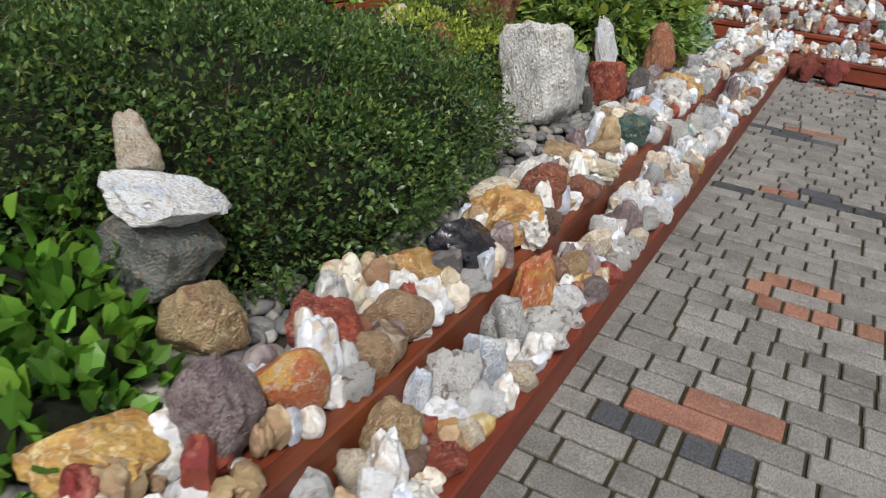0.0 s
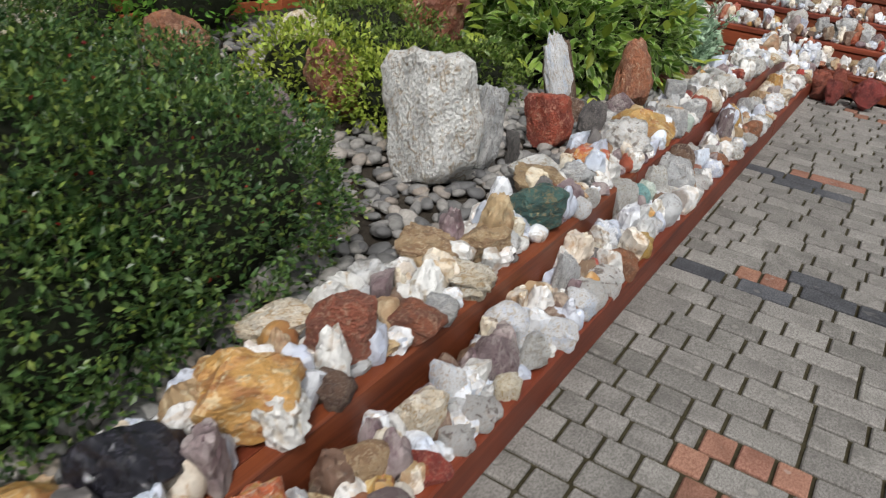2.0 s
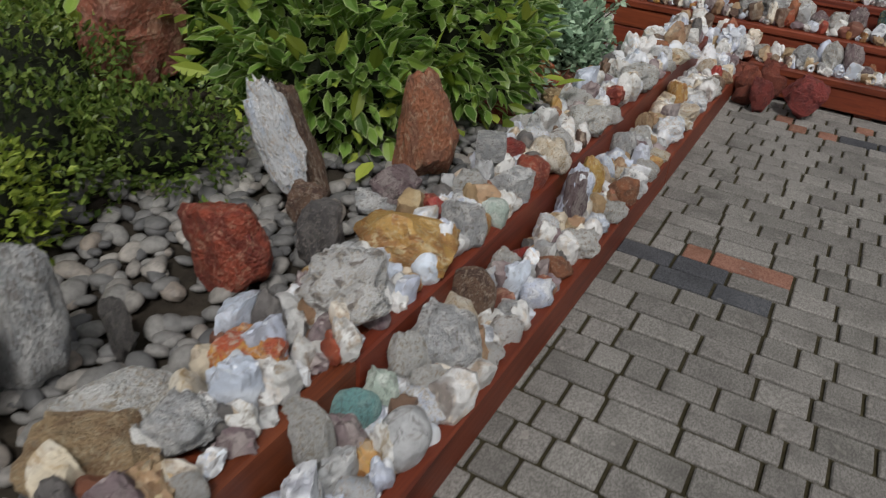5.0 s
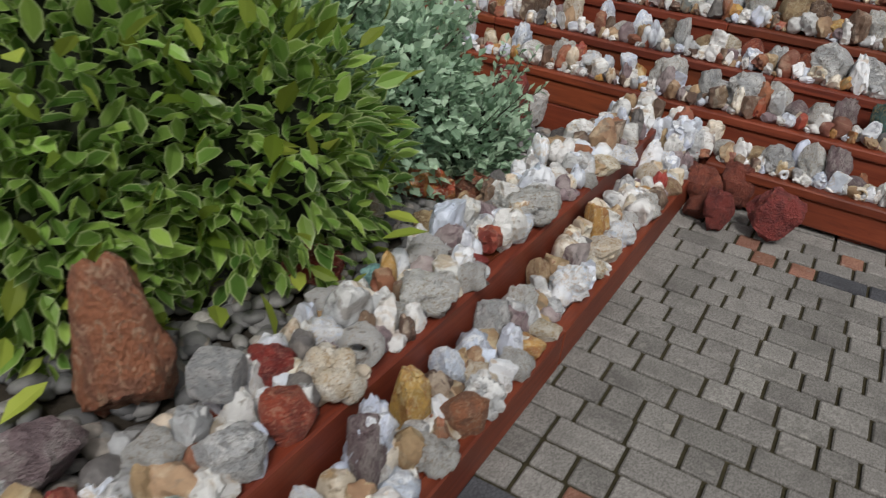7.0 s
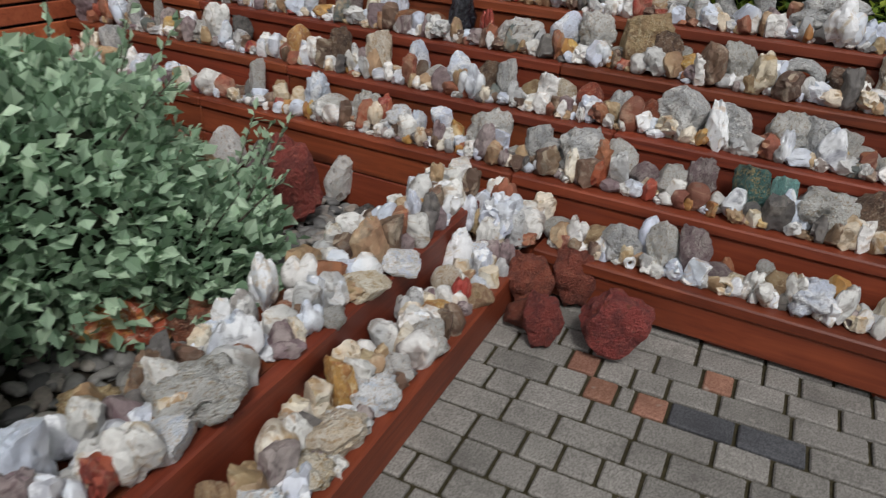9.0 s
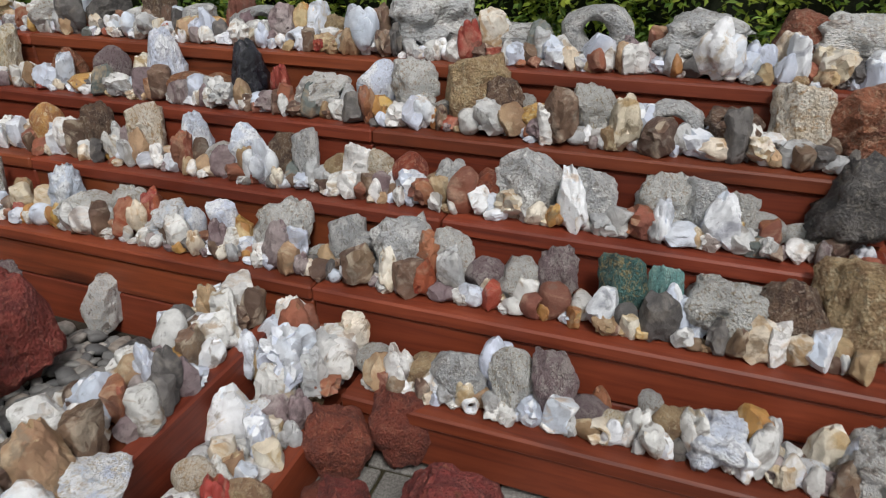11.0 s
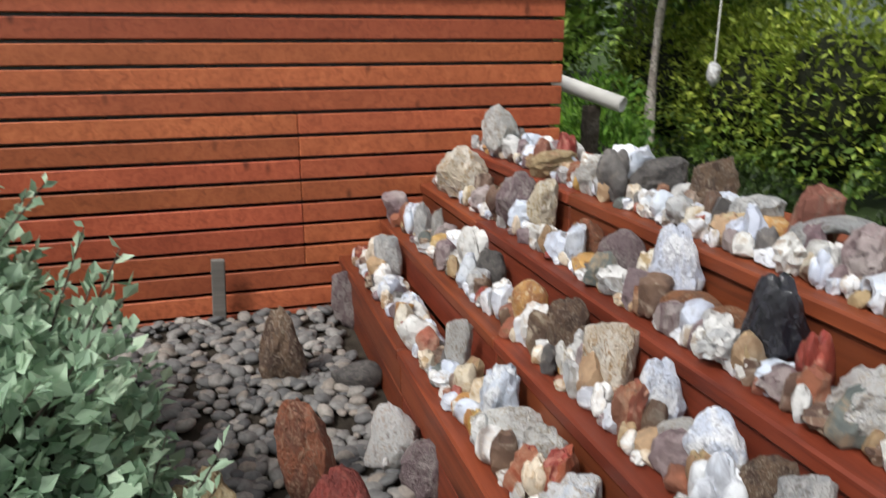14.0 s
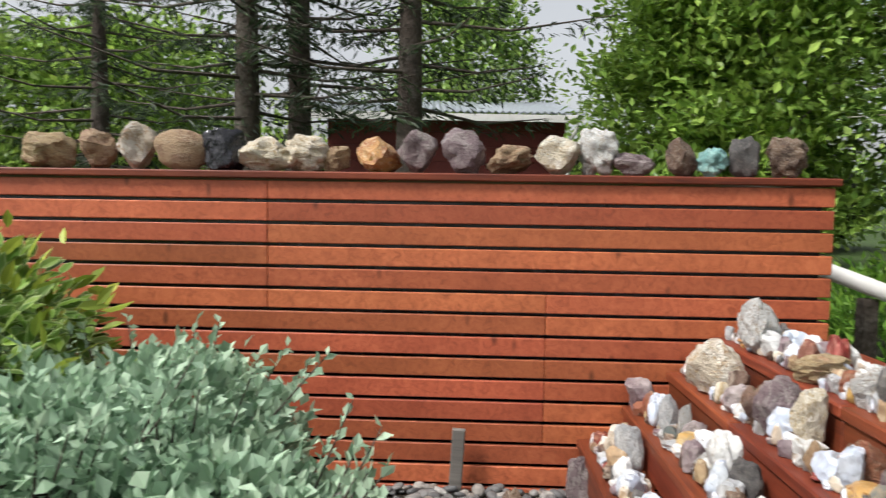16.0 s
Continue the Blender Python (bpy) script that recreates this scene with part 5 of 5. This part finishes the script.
def leafy_tree(label, x, y, tall, trunk_r, crown, leaf, count, size, bark, start=0.35, seed=0, wide=0.6):
    r = random.Random(seed)
    base = empty("tree", x, y, -0.05)
    tagged(base, label, "tree", "trees behind the garden")
    bm = bmesh.new()
    pts = [Vector((0.12 * math.sin(i * 1.3 + seed) * i / 6, 0.12 * math.cos(i * 1.1 + seed) * i / 6, tall * 0.92 * i / 6)) for i in range(7)]
    twig(bm, pts, trunk_r, trunk_r * 0.2, 9)
    part("trunk", bm, bark, base, smooth=True)
    bm = bmesh.new()
    c, o = [], []
    for i in range(34):
        s = start + (0.97 - start) * i / 33
        k = min(5, int(s * 6))
        a = pts[k].lerp(pts[k + 1], s * 6 - k)
        th = i * 2.4 + r.uniform(-0.4, 0.4)
        reach = crown * (0.35 + 0.65 * math.sin(math.pi * min(1, (s - start) / (1 - start) * 0.85 + 0.12))) * r.uniform(0.7, 1.15)
        end = a + Vector((math.cos(th) * reach, math.sin(th) * reach, reach * r.uniform(0.15, 0.7)))
        mid = a.lerp(end, 0.5) + Vector((r.uniform(-1, 1), r.uniform(-1, 1), r.uniform(0, 1))) * reach * 0.12
        twig(bm, [a, mid, end], trunk_r * 0.28 * (1.2 - s), 0.006, 5)
        for j in range(count // 34):
            t = r.random() ** 0.6
            p = (a.lerp(mid, t * 2) if t < 0.5 else mid.lerp(end, t * 2 - 1)) + Vector((r.gauss(0, 1), r.gauss(0, 1), r.gauss(0, 0.8))) * reach * 0.2
            c.append(p)
            o.append((p - a).normalized())
    tagged(part("limb_mass", bm, bark, base, smooth=True), kind="stuff")
    leaf_mesh("crown", np.array(c), np.array(o), size, leaf, base, wide=wide, spread=0.9, up=-0.1)
    return base


def spruce(x, y, tall, seed, bare):
    r = random.Random(seed)
    base = empty("spruce", x, y, -0.05)
    tagged(base, "dark green spruce with bare lower trunk", "tree", "trees behind the garden")
    bm = bmesh.new()
    twig(bm, [Vector((0, 0, tall * i / 5)) for i in range(6)], 0.17, 0.03, 9)
    part("trunk", bm, BARK, base, smooth=True)
    bm = bmesh.new()
    c, o = [], []
    for i in range(64):
        s = bare + (0.97 - bare) * (i / 63)
        th, reach = i * 2.399 + r.uniform(-0.3, 0.3), (1 - s) ** 0.7 * 2.9 * r.uniform(0.55, 1.1)
        a = Vector((0, 0, s * tall))
        w = Vector((math.cos(th), math.sin(th), 0))
        pts = [a, a + w * reach * 0.5 + Vector((0, 0, -0.05 * reach)), a + w * reach + Vector((0, 0, 0.02 * reach))]
        twig(bm, pts, 0.022, 0.005, 4)
        cross = Vector((-w.y, w.x, 0))
        for j in range(120):
            t = r.random() ** 0.75
            p = pts[0].lerp(pts[1], t * 2) if t < 0.5 else pts[1].lerp(pts[2], t * 2 - 1)
            side = r.uniform(-1, 1) * 0.3 * reach * (1.1 - t) * (0.3 + t)
            c.append(p + cross * side + Vector((0, 0, -abs(side) * 0.3 + r.uniform(-0.08, 0.02))))
            o.append(w * 0.7 + cross * (1.2 if side > 0 else -1.2) + Vector((0, 0, -0.4)))
    tagged(part("limb_mass", bm, BARK, base, smooth=True), kind="stuff")
    leaf_mesh("needles", np.array(c), np.array(o), 0.12, NEEDLE, base, wide=0.22, spread=0.4, up=-0.2)


for x, y, tall, seed in ((-6.84, 5.25, 7.6, 1), (-7.44, 5.66, 8.2, 2), (-6.77, 6.87, 7.8, 3), (-9.5, 2.6, 7, 4), (-9.6, 11.6, 8, 5)):
    spruce(x, y, tall, seed, 0.3 if x > -8 else 0.2)
leafy_tree("slender birch-like tree with pale grey trunk behind the terraces", -5.65, 11.55, 5.0, 0.06, 1.4, TREE_LEAF, 6000, 0.1, BIRCH, 0.42, 3)
leafy_tree("bright green leafy tree behind the slatted wall", -8.4, 10.3, 5.0, 0.06, 1.2, BRIGHT_LEAF, 17000, 0.13, BIRCH, 0.2, 5)
leafy_tree("bright green leafy tree behind the slatted wall", -7.6, 10.9, 5.4, 0.07, 1.5, BRIGHT_LEAF, 17000, 0.13, BIRCH, 0.2, 6)
leafy_tree("tall leafy tree beyond the hedge", -7.4, 13.6, 7.0, 0.09, 2.2, TREE_LEAF, 10000, 0.17, BARK, 0.2, 7)
leafy_tree("tall leafy tree beyond the hedge", -4.0, 16.4, 8, 0.1, 2.5, TREE_LEAF, 10000, 0.18, BARK, 0.15, 8)
leafy_tree("tall leafy tree beyond the hedge", 0.5, 17.5, 8, 0.1, 2.6, TREE_LEAF, 10000, 0.18, BARK, 0.15, 9)
leafy_tree("leafy tree behind the slatted wall", -12.4, 1.6, 4.4, 0.09, 2.2, BRIGHT_LEAF, 14000, 0.18, BARK, 0.1, 10)
leafy_tree("leafy tree behind the slatted wall", -11.5, -1.2, 4.4, 0.09, 2.2, TREE_LEAF, 13000, 0.18, BARK, 0.1, 11)
leafy_tree("leafy tree behind the slatted wall", -19.5, 8.0, 7.5, 0.09, 2.4, TREE_LEAF, 13000, 0.2, BARK, 0.1, 12)
leafy_tree("leafy tree behind the slatted wall", -15, 13.5, 7, 0.1, 2.4, TREE_LEAF, 13000, 0.2, BARK, 0.1, 13)
leafy_tree("tall leafy tree beyond the yard", 5.5, 15.5, 8, 0.1, 2.6, TREE_LEAF, 13000, 0.18, BARK, 0.1, 14)

# hedge behind the terraces
hedge_blobs = [(-6.9 + 0.85 * i, 12.6 + 0.3 * math.sin(i * 1.9), 0.75, 0.8, 0.6, 0.95 + 0.15 * math.sin(i * 2.3)) for i in range(14)]
hedge = empty("hedge")
tagged(hedge, "tall yellow-green hedge behind the terraces, shade below put into its leaf colour", "hedge")
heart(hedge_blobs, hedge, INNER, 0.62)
c, o = mounds(hedge_blobs, 48000, 0.4, 0.35)
# sun on top and shade below are put into the leaf colours by height
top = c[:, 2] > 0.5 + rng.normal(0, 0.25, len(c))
leaf_mesh("upper_leaves", c[top], o[top], 0.085, YELLOW_LEAF, hedge, wide=0.55, spread=0.8, label="yellow-green leaves coloured lighter as if sunlit")
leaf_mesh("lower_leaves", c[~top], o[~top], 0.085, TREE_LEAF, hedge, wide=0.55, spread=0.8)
under = [(-4.9 + 0.8 * i, 11.0 + 0.3 * math.sin(i * 2.1), 0.05, 0.5, 0.45, 0.22 + 0.08 * math.sin(i)) for i in range(9)]
shrub("green undergrowth behind the terraces, coloured dark as if in shade", under, 9000, 0.07, DARK_LEAF, 0.5, 0.3, core=0.6, wide=0.55, spread=0.8)
shrub("bright fern-like undergrowth beside the wall end", [(-4.3, 10.1, 0.4, 0.4, 0.4, 0.4), (-4.8, 10.4, 0.5, 0.4, 0.4, 0.55)], 4500, 0.09, FERN_LEAF, 0.5, 0.3, core=0.5, wide=0.35, spread=0.8)
far_blobs = [(-21 - 2 * (i % 3), -8 + 2.6 * i, 1.6, 2.2, 2.2, 2.1 + 0.6 * math.sin(i * 1.7)) for i in range(14)]
shrub("leafy green thicket in the distance behind the cabin", far_blobs, 26000, 0.26, BRIGHT_LEAF, 0.4, 0.3, name="thicket", wide=0.6, spread=0.9)
mid_blobs = [(-9.5, 0.6, 0.8, 1.0, 1.2, 1.7), (-10.8, 2.2, 1.0, 1.1, 1.1, 1.7), (-6.6, 9.4, 0.7, 0.6, 0.8, 1.2), (-11, -0.4, 1.0, 1.2, 1.3, 1.7), (-9.8, -2.4, 1.0, 1.2, 1.3, 1.6)]
shrub("leafy green shrubs behind the slatted wall", mid_blobs, 16000, 0.12, BRIGHT_LEAF, 0.4, 0.3, wide=0.6, spread=0.9)

# red cabin with a corrugated roof
ROOF = Nodes("pale_corrugated_metal", 0.42, 0.5)
ROOF.b.inputs["Metallic"].default_value = 0.55
ROOF = ROOF.done(ROOF.hsv(ROOF.ramp(ROOF.noise(ROOF.coords(), 3, 5), [(0.3, (0.3, 0.33, 0.38)), (0.7, (0.44, 0.47, 0.52))]), 0.9, 1.1))
TRIM = Nodes("off_white_paint", 0.5)
TRIM = TRIM.done(TRIM.ramp(TRIM.noise(TRIM.coords(), 5, 5), [(0.3, (0.6, 0.59, 0.56)), (0.7, (0.75, 0.74, 0.71))]))
CABIN = wood_material("dark_red_cladding", (0.07, 0.012, 0.009), (0.13, 0.022, 0.014), (0.17, 0.03, 0.02), 0.6, axis="y")
cabin = empty("cabin", -15.8, 7.35, -1.95)
tagged(cabin, "dark red wooden cabin with pale corrugated metal roof", "cabin")
bm = bmesh.new()
add_box(bm, (3.0, 4.75, 5.0), pose(0.02, 0.05, 2.5))
cabin_wall = part("wall", bm, CABIN, cabin)
for i in range(17):
    plank("cladding_board", (1.6, -2.35), (1.6, 2.45), 0.3 * i, 0.3 * i + 0.294, 0.05, CABIN, cabin_wall, 0.004)
verts, faces = [], []
for i in range(161):
    y = -2.75 + 5.5 * i / 160
    z = 0.022 * math.sin(i * math.pi / 2.0)
    verts += [(2.05, y, 5.16 + z), (-1.6, y, 5.85 + z)]
    if i:
        k = 2 * i
        faces.append((k - 2, k, k + 1, k - 1))
me = bpy.data.meshes.new("roof")
me.from_pydata(verts, [], faces)
me.materials.append(ROOF)
roof = new("roof", me)
roof.parent = cabin
roof.modifiers.new("thickness", "SOLIDIFY").thickness = 0.02
bm = bmesh.new()
add_box(bm, (0.03, 5.5, 0.14), pose(2.04, 0, 5.04), 0.003)
part("fascia", bm, TRIM, cabin, "white painted fascia board")
bm = bmesh.new()
twig(bm, [Vector((2.1, 2.6, 5.0)), Vector((2.1, 2.6, 4.85)), Vector((1.75, 2.5, 4.6)), Vector((1.7, 2.5, 0.1))], 0.04, 0.04, 8)
part("downpipe", bm, TRIM, cabin, "white rain downpipe", True)

# drain pipe out of the wall's end
bm = bmesh.new()
twig(bm, [Vector((-4.1, 8.95, 1.28)), Vector((-3.6, 9.2, 1.13)), Vector((-3.08, 9.47, 0.98))], 0.045, 0.045, 20)
pipe_ob = part("pipe_wall", bm, TRIM, smooth=True)
pipe_ob.name = "tube"
pipe_ob.modifiers.new("thickness", "SOLIDIFY").thickness = 0.006
drain = empty("drain_pipe")
tagged(drain, "white plastic pipe with an open dark end on a post", "pipe")
pipe_ob.parent = drain
bm = bmesh.new()
add_box(bm, (0.08, 0.08, 0.99), pose(-3.26, 9.38, 0.47), 0.005)
part("post", bm, BARK, drain, "brown wooden post")

# ornament hanging from the pale tree
bm = bmesh.new()
twig(bm, [Vector((-4.56, 11.33, 2.2)), Vector((-4.56, 11.33, 1.15))], 0.006, 0.006, 6)
charm = empty("hanging_ornament")
tagged(charm, "grey stone ornament hanging on a cord from the tree", "ornament")
part("cord", bm, TRIM, charm, "pale cord")
bm = shell("oval", 5, 3)
bmesh.ops.transform(bm, matrix=pose(-4.56, 11.33, 0.95) @ Matrix.Diagonal((0.12, 0.12, 0.2, 1)), verts=bm.verts)
part("pendant", bm, STONES["grey"], charm, smooth=True)

# pale low wall at the yard's edge
bm = bmesh.new()
add_box(bm, (2.6, 0.22, 0.6), pose(2.85, 9.7, 0.28, 0, 0, -4), 0.012)
bm2 = part("wall_yard", bm, TRIM)
tagged(bm2, "pale painted low wall beside the gravel yard", "wall", kind="structure")

# low hills on the horizon
verts, faces = [], []
for i in range(61):
    a = radians(20 + 320 * i / 60)
    hgt = 26 + 14 * noise.noise(Vector((i * 0.31, 0, 0)))
    verts += [(420 * math.cos(a), 420 * math.sin(a), -2), (520 * math.cos(a), 520 * math.sin(a), hgt), (700 * math.cos(a), 700 * math.sin(a), -2)]
    if i:
        k = 3 * i
        faces += [(k - 3, k, k + 1, k - 2), (k - 2, k + 1, k + 2, k - 1)]
me = bpy.data.meshes.new("hills")
me.from_pydata(verts, [], faces)
me.shade_smooth()
me.materials.append(ground_material("distant_hillside", (0.05, 0.075, 0.05), (0.08, 0.1, 0.08), 0.02))
tagged(new("backdrop", me), "low green hills on the horizon", "hills", kind="structure")


# ---- paving (last: many small pieces) ----
COURSE = 0.1075
joint_bed = sheet("joint_sand", [-0.05, 0.5, 1, 1.5, 1.9, 4.6], [-4, 0, 3, 6, 7.3, 7.6, 8.2], lambda x, y: -0.012, JOINT)
tagged(joint_bed, "mossy sand joints between pavers", "ground", kind="structure")
pavement = empty("pavement")
tagged(pavement, "grey concrete block paving with a few red and charcoal blocks", "paving", kind="structure")
SPECIAL = collections.defaultdict(list)
for row, x, length, tone in (
        (0, 0.31, 0.28, "red"), (-1, 0.17, 0.28, "red"), (-2, 0.11, 0.095, "dark"), (-2, 0.212, 0.095, "dark"), (-2, 0.314, 0.095, "dark"), (-2, 0.416, 0.095, "dark"),
        (9, 0.4, 0.095, "red"), (9, 0.5, 0.095, "red"), (9, 0.6, 0.095, "red"), (8, 0.35, 0.095, "red"), (7, 0.4, 0.095, "red"), (7, 0.5, 0.095, "red"), (7, 0.6, 0.095, "red"), (7, 0.7, 0.095, "red"),
        (18, 0.02, 0.2, "dark"), (19, 0.24, 0.095, "red"), (19, 0.34, 0.095, "red"), (18, 0.24, 0.2, "dark"), (20, 0.42, 0.2, "dark"), (19, 0.47, 0.2, "dark"), (19, 0.68, 0.2, "dark"),
        (31, -0.01, 0.2, "dark"), (31, 0.2, 0.19, "dark"), (32, 0.2, 0.1, "red"), (32, 0.31, 0.28, "red"), (30, 0.15, 0.2, "dark"), (30, 0.36, 0.19, "dark"),
        (47, 0.57, 0.185, "dark"), (47, 0.765, 0.185, "dark"), (48, 0.27, 0.095, "red"), (47, 0.35, 0.095, "red"), (47, 0.46, 0.1, "red"), (49, 0.66, 0.095, "red")):
    SPECIAL[row].append((x, length, tone))
BLOCKS = {}


def paver_mesh(length, tone):
    key = (round(length, 3), tone)
    if key not in BLOCKS:
        bm = bmesh.new()
        add_box(bm, (length - 0.011, COURSE - 0.0115, 0.05), Matrix.Identity(4), 0.0045)
        me = bpy.data.meshes.new("paver")
        bm.to_mesh(me)
        bm.free()
        me.materials.append(PAVER[tone])
        BLOCKS[key] = me
    return BLOCKS[key]


rnd = random.Random(5)
near, rest = [], []
for row in range(-36, 57):
    y = 2.06 + COURSE * row - COURSE / 2
    x, stop = rnd.choice((-0.02, -0.06, -0.09)), 4.5
    if y > 8.02:
        break
    if y > 7.62:
        x = 1.3
    todo = sorted(SPECIAL[row])
    while x < stop:
        if todo and x >= todo[0][0] - 0.012:
            _, length, tone = todo.pop(0)
        else:
            tone, length = "grey", rnd.choice((0.105, 0.105, 0.105, 0.145, 0.145, 0.2, 0.2))
            if todo and x + length > todo[0][0] - 0.06:
                length = max(0.05, todo[0][0] - x)
        item = (x + length / 2, y, length, tone)
        (near if tone != "grey" or (x < 0.75 and 1.4 < y < 7.3 and len(near) < 290) else rest).append(item)
        x += length
for x, y, length, tone in near:
    ob = new("paver", paver_mesh(length, tone))
    ob.parent = pavement
    ob.matrix_basis = pose(x, y, -0.025 + rnd.uniform(-0.002, 0.002), rnd.uniform(-0.5, 0.5), rnd.uniform(-0.5, 0.5), rnd.uniform(-0.5, 0.5))
verts, faces = [], []
for x, y, length, tone in rest:
    me = paver_mesh(length, "grey")
    m = pose(x, y, -0.025 + rnd.uniform(-0.002, 0.002), rnd.uniform(-0.4, 0.4), rnd.uniform(-0.4, 0.4), rnd.uniform(-0.5, 0.5))
    k = len(verts)
    verts += [tuple(m @ v.co) for v in me.vertices]
    faces += [[k + i for i in f.vertices] for f in me.polygons]
me = bpy.data.meshes.new("pavers_further_off")
me.from_pydata(verts, [], faces)
me.materials.append(PAVER["far"])
ob = new("pavers_further_off", me)
ob.parent = pavement
tagged(ob, kind="stuff")
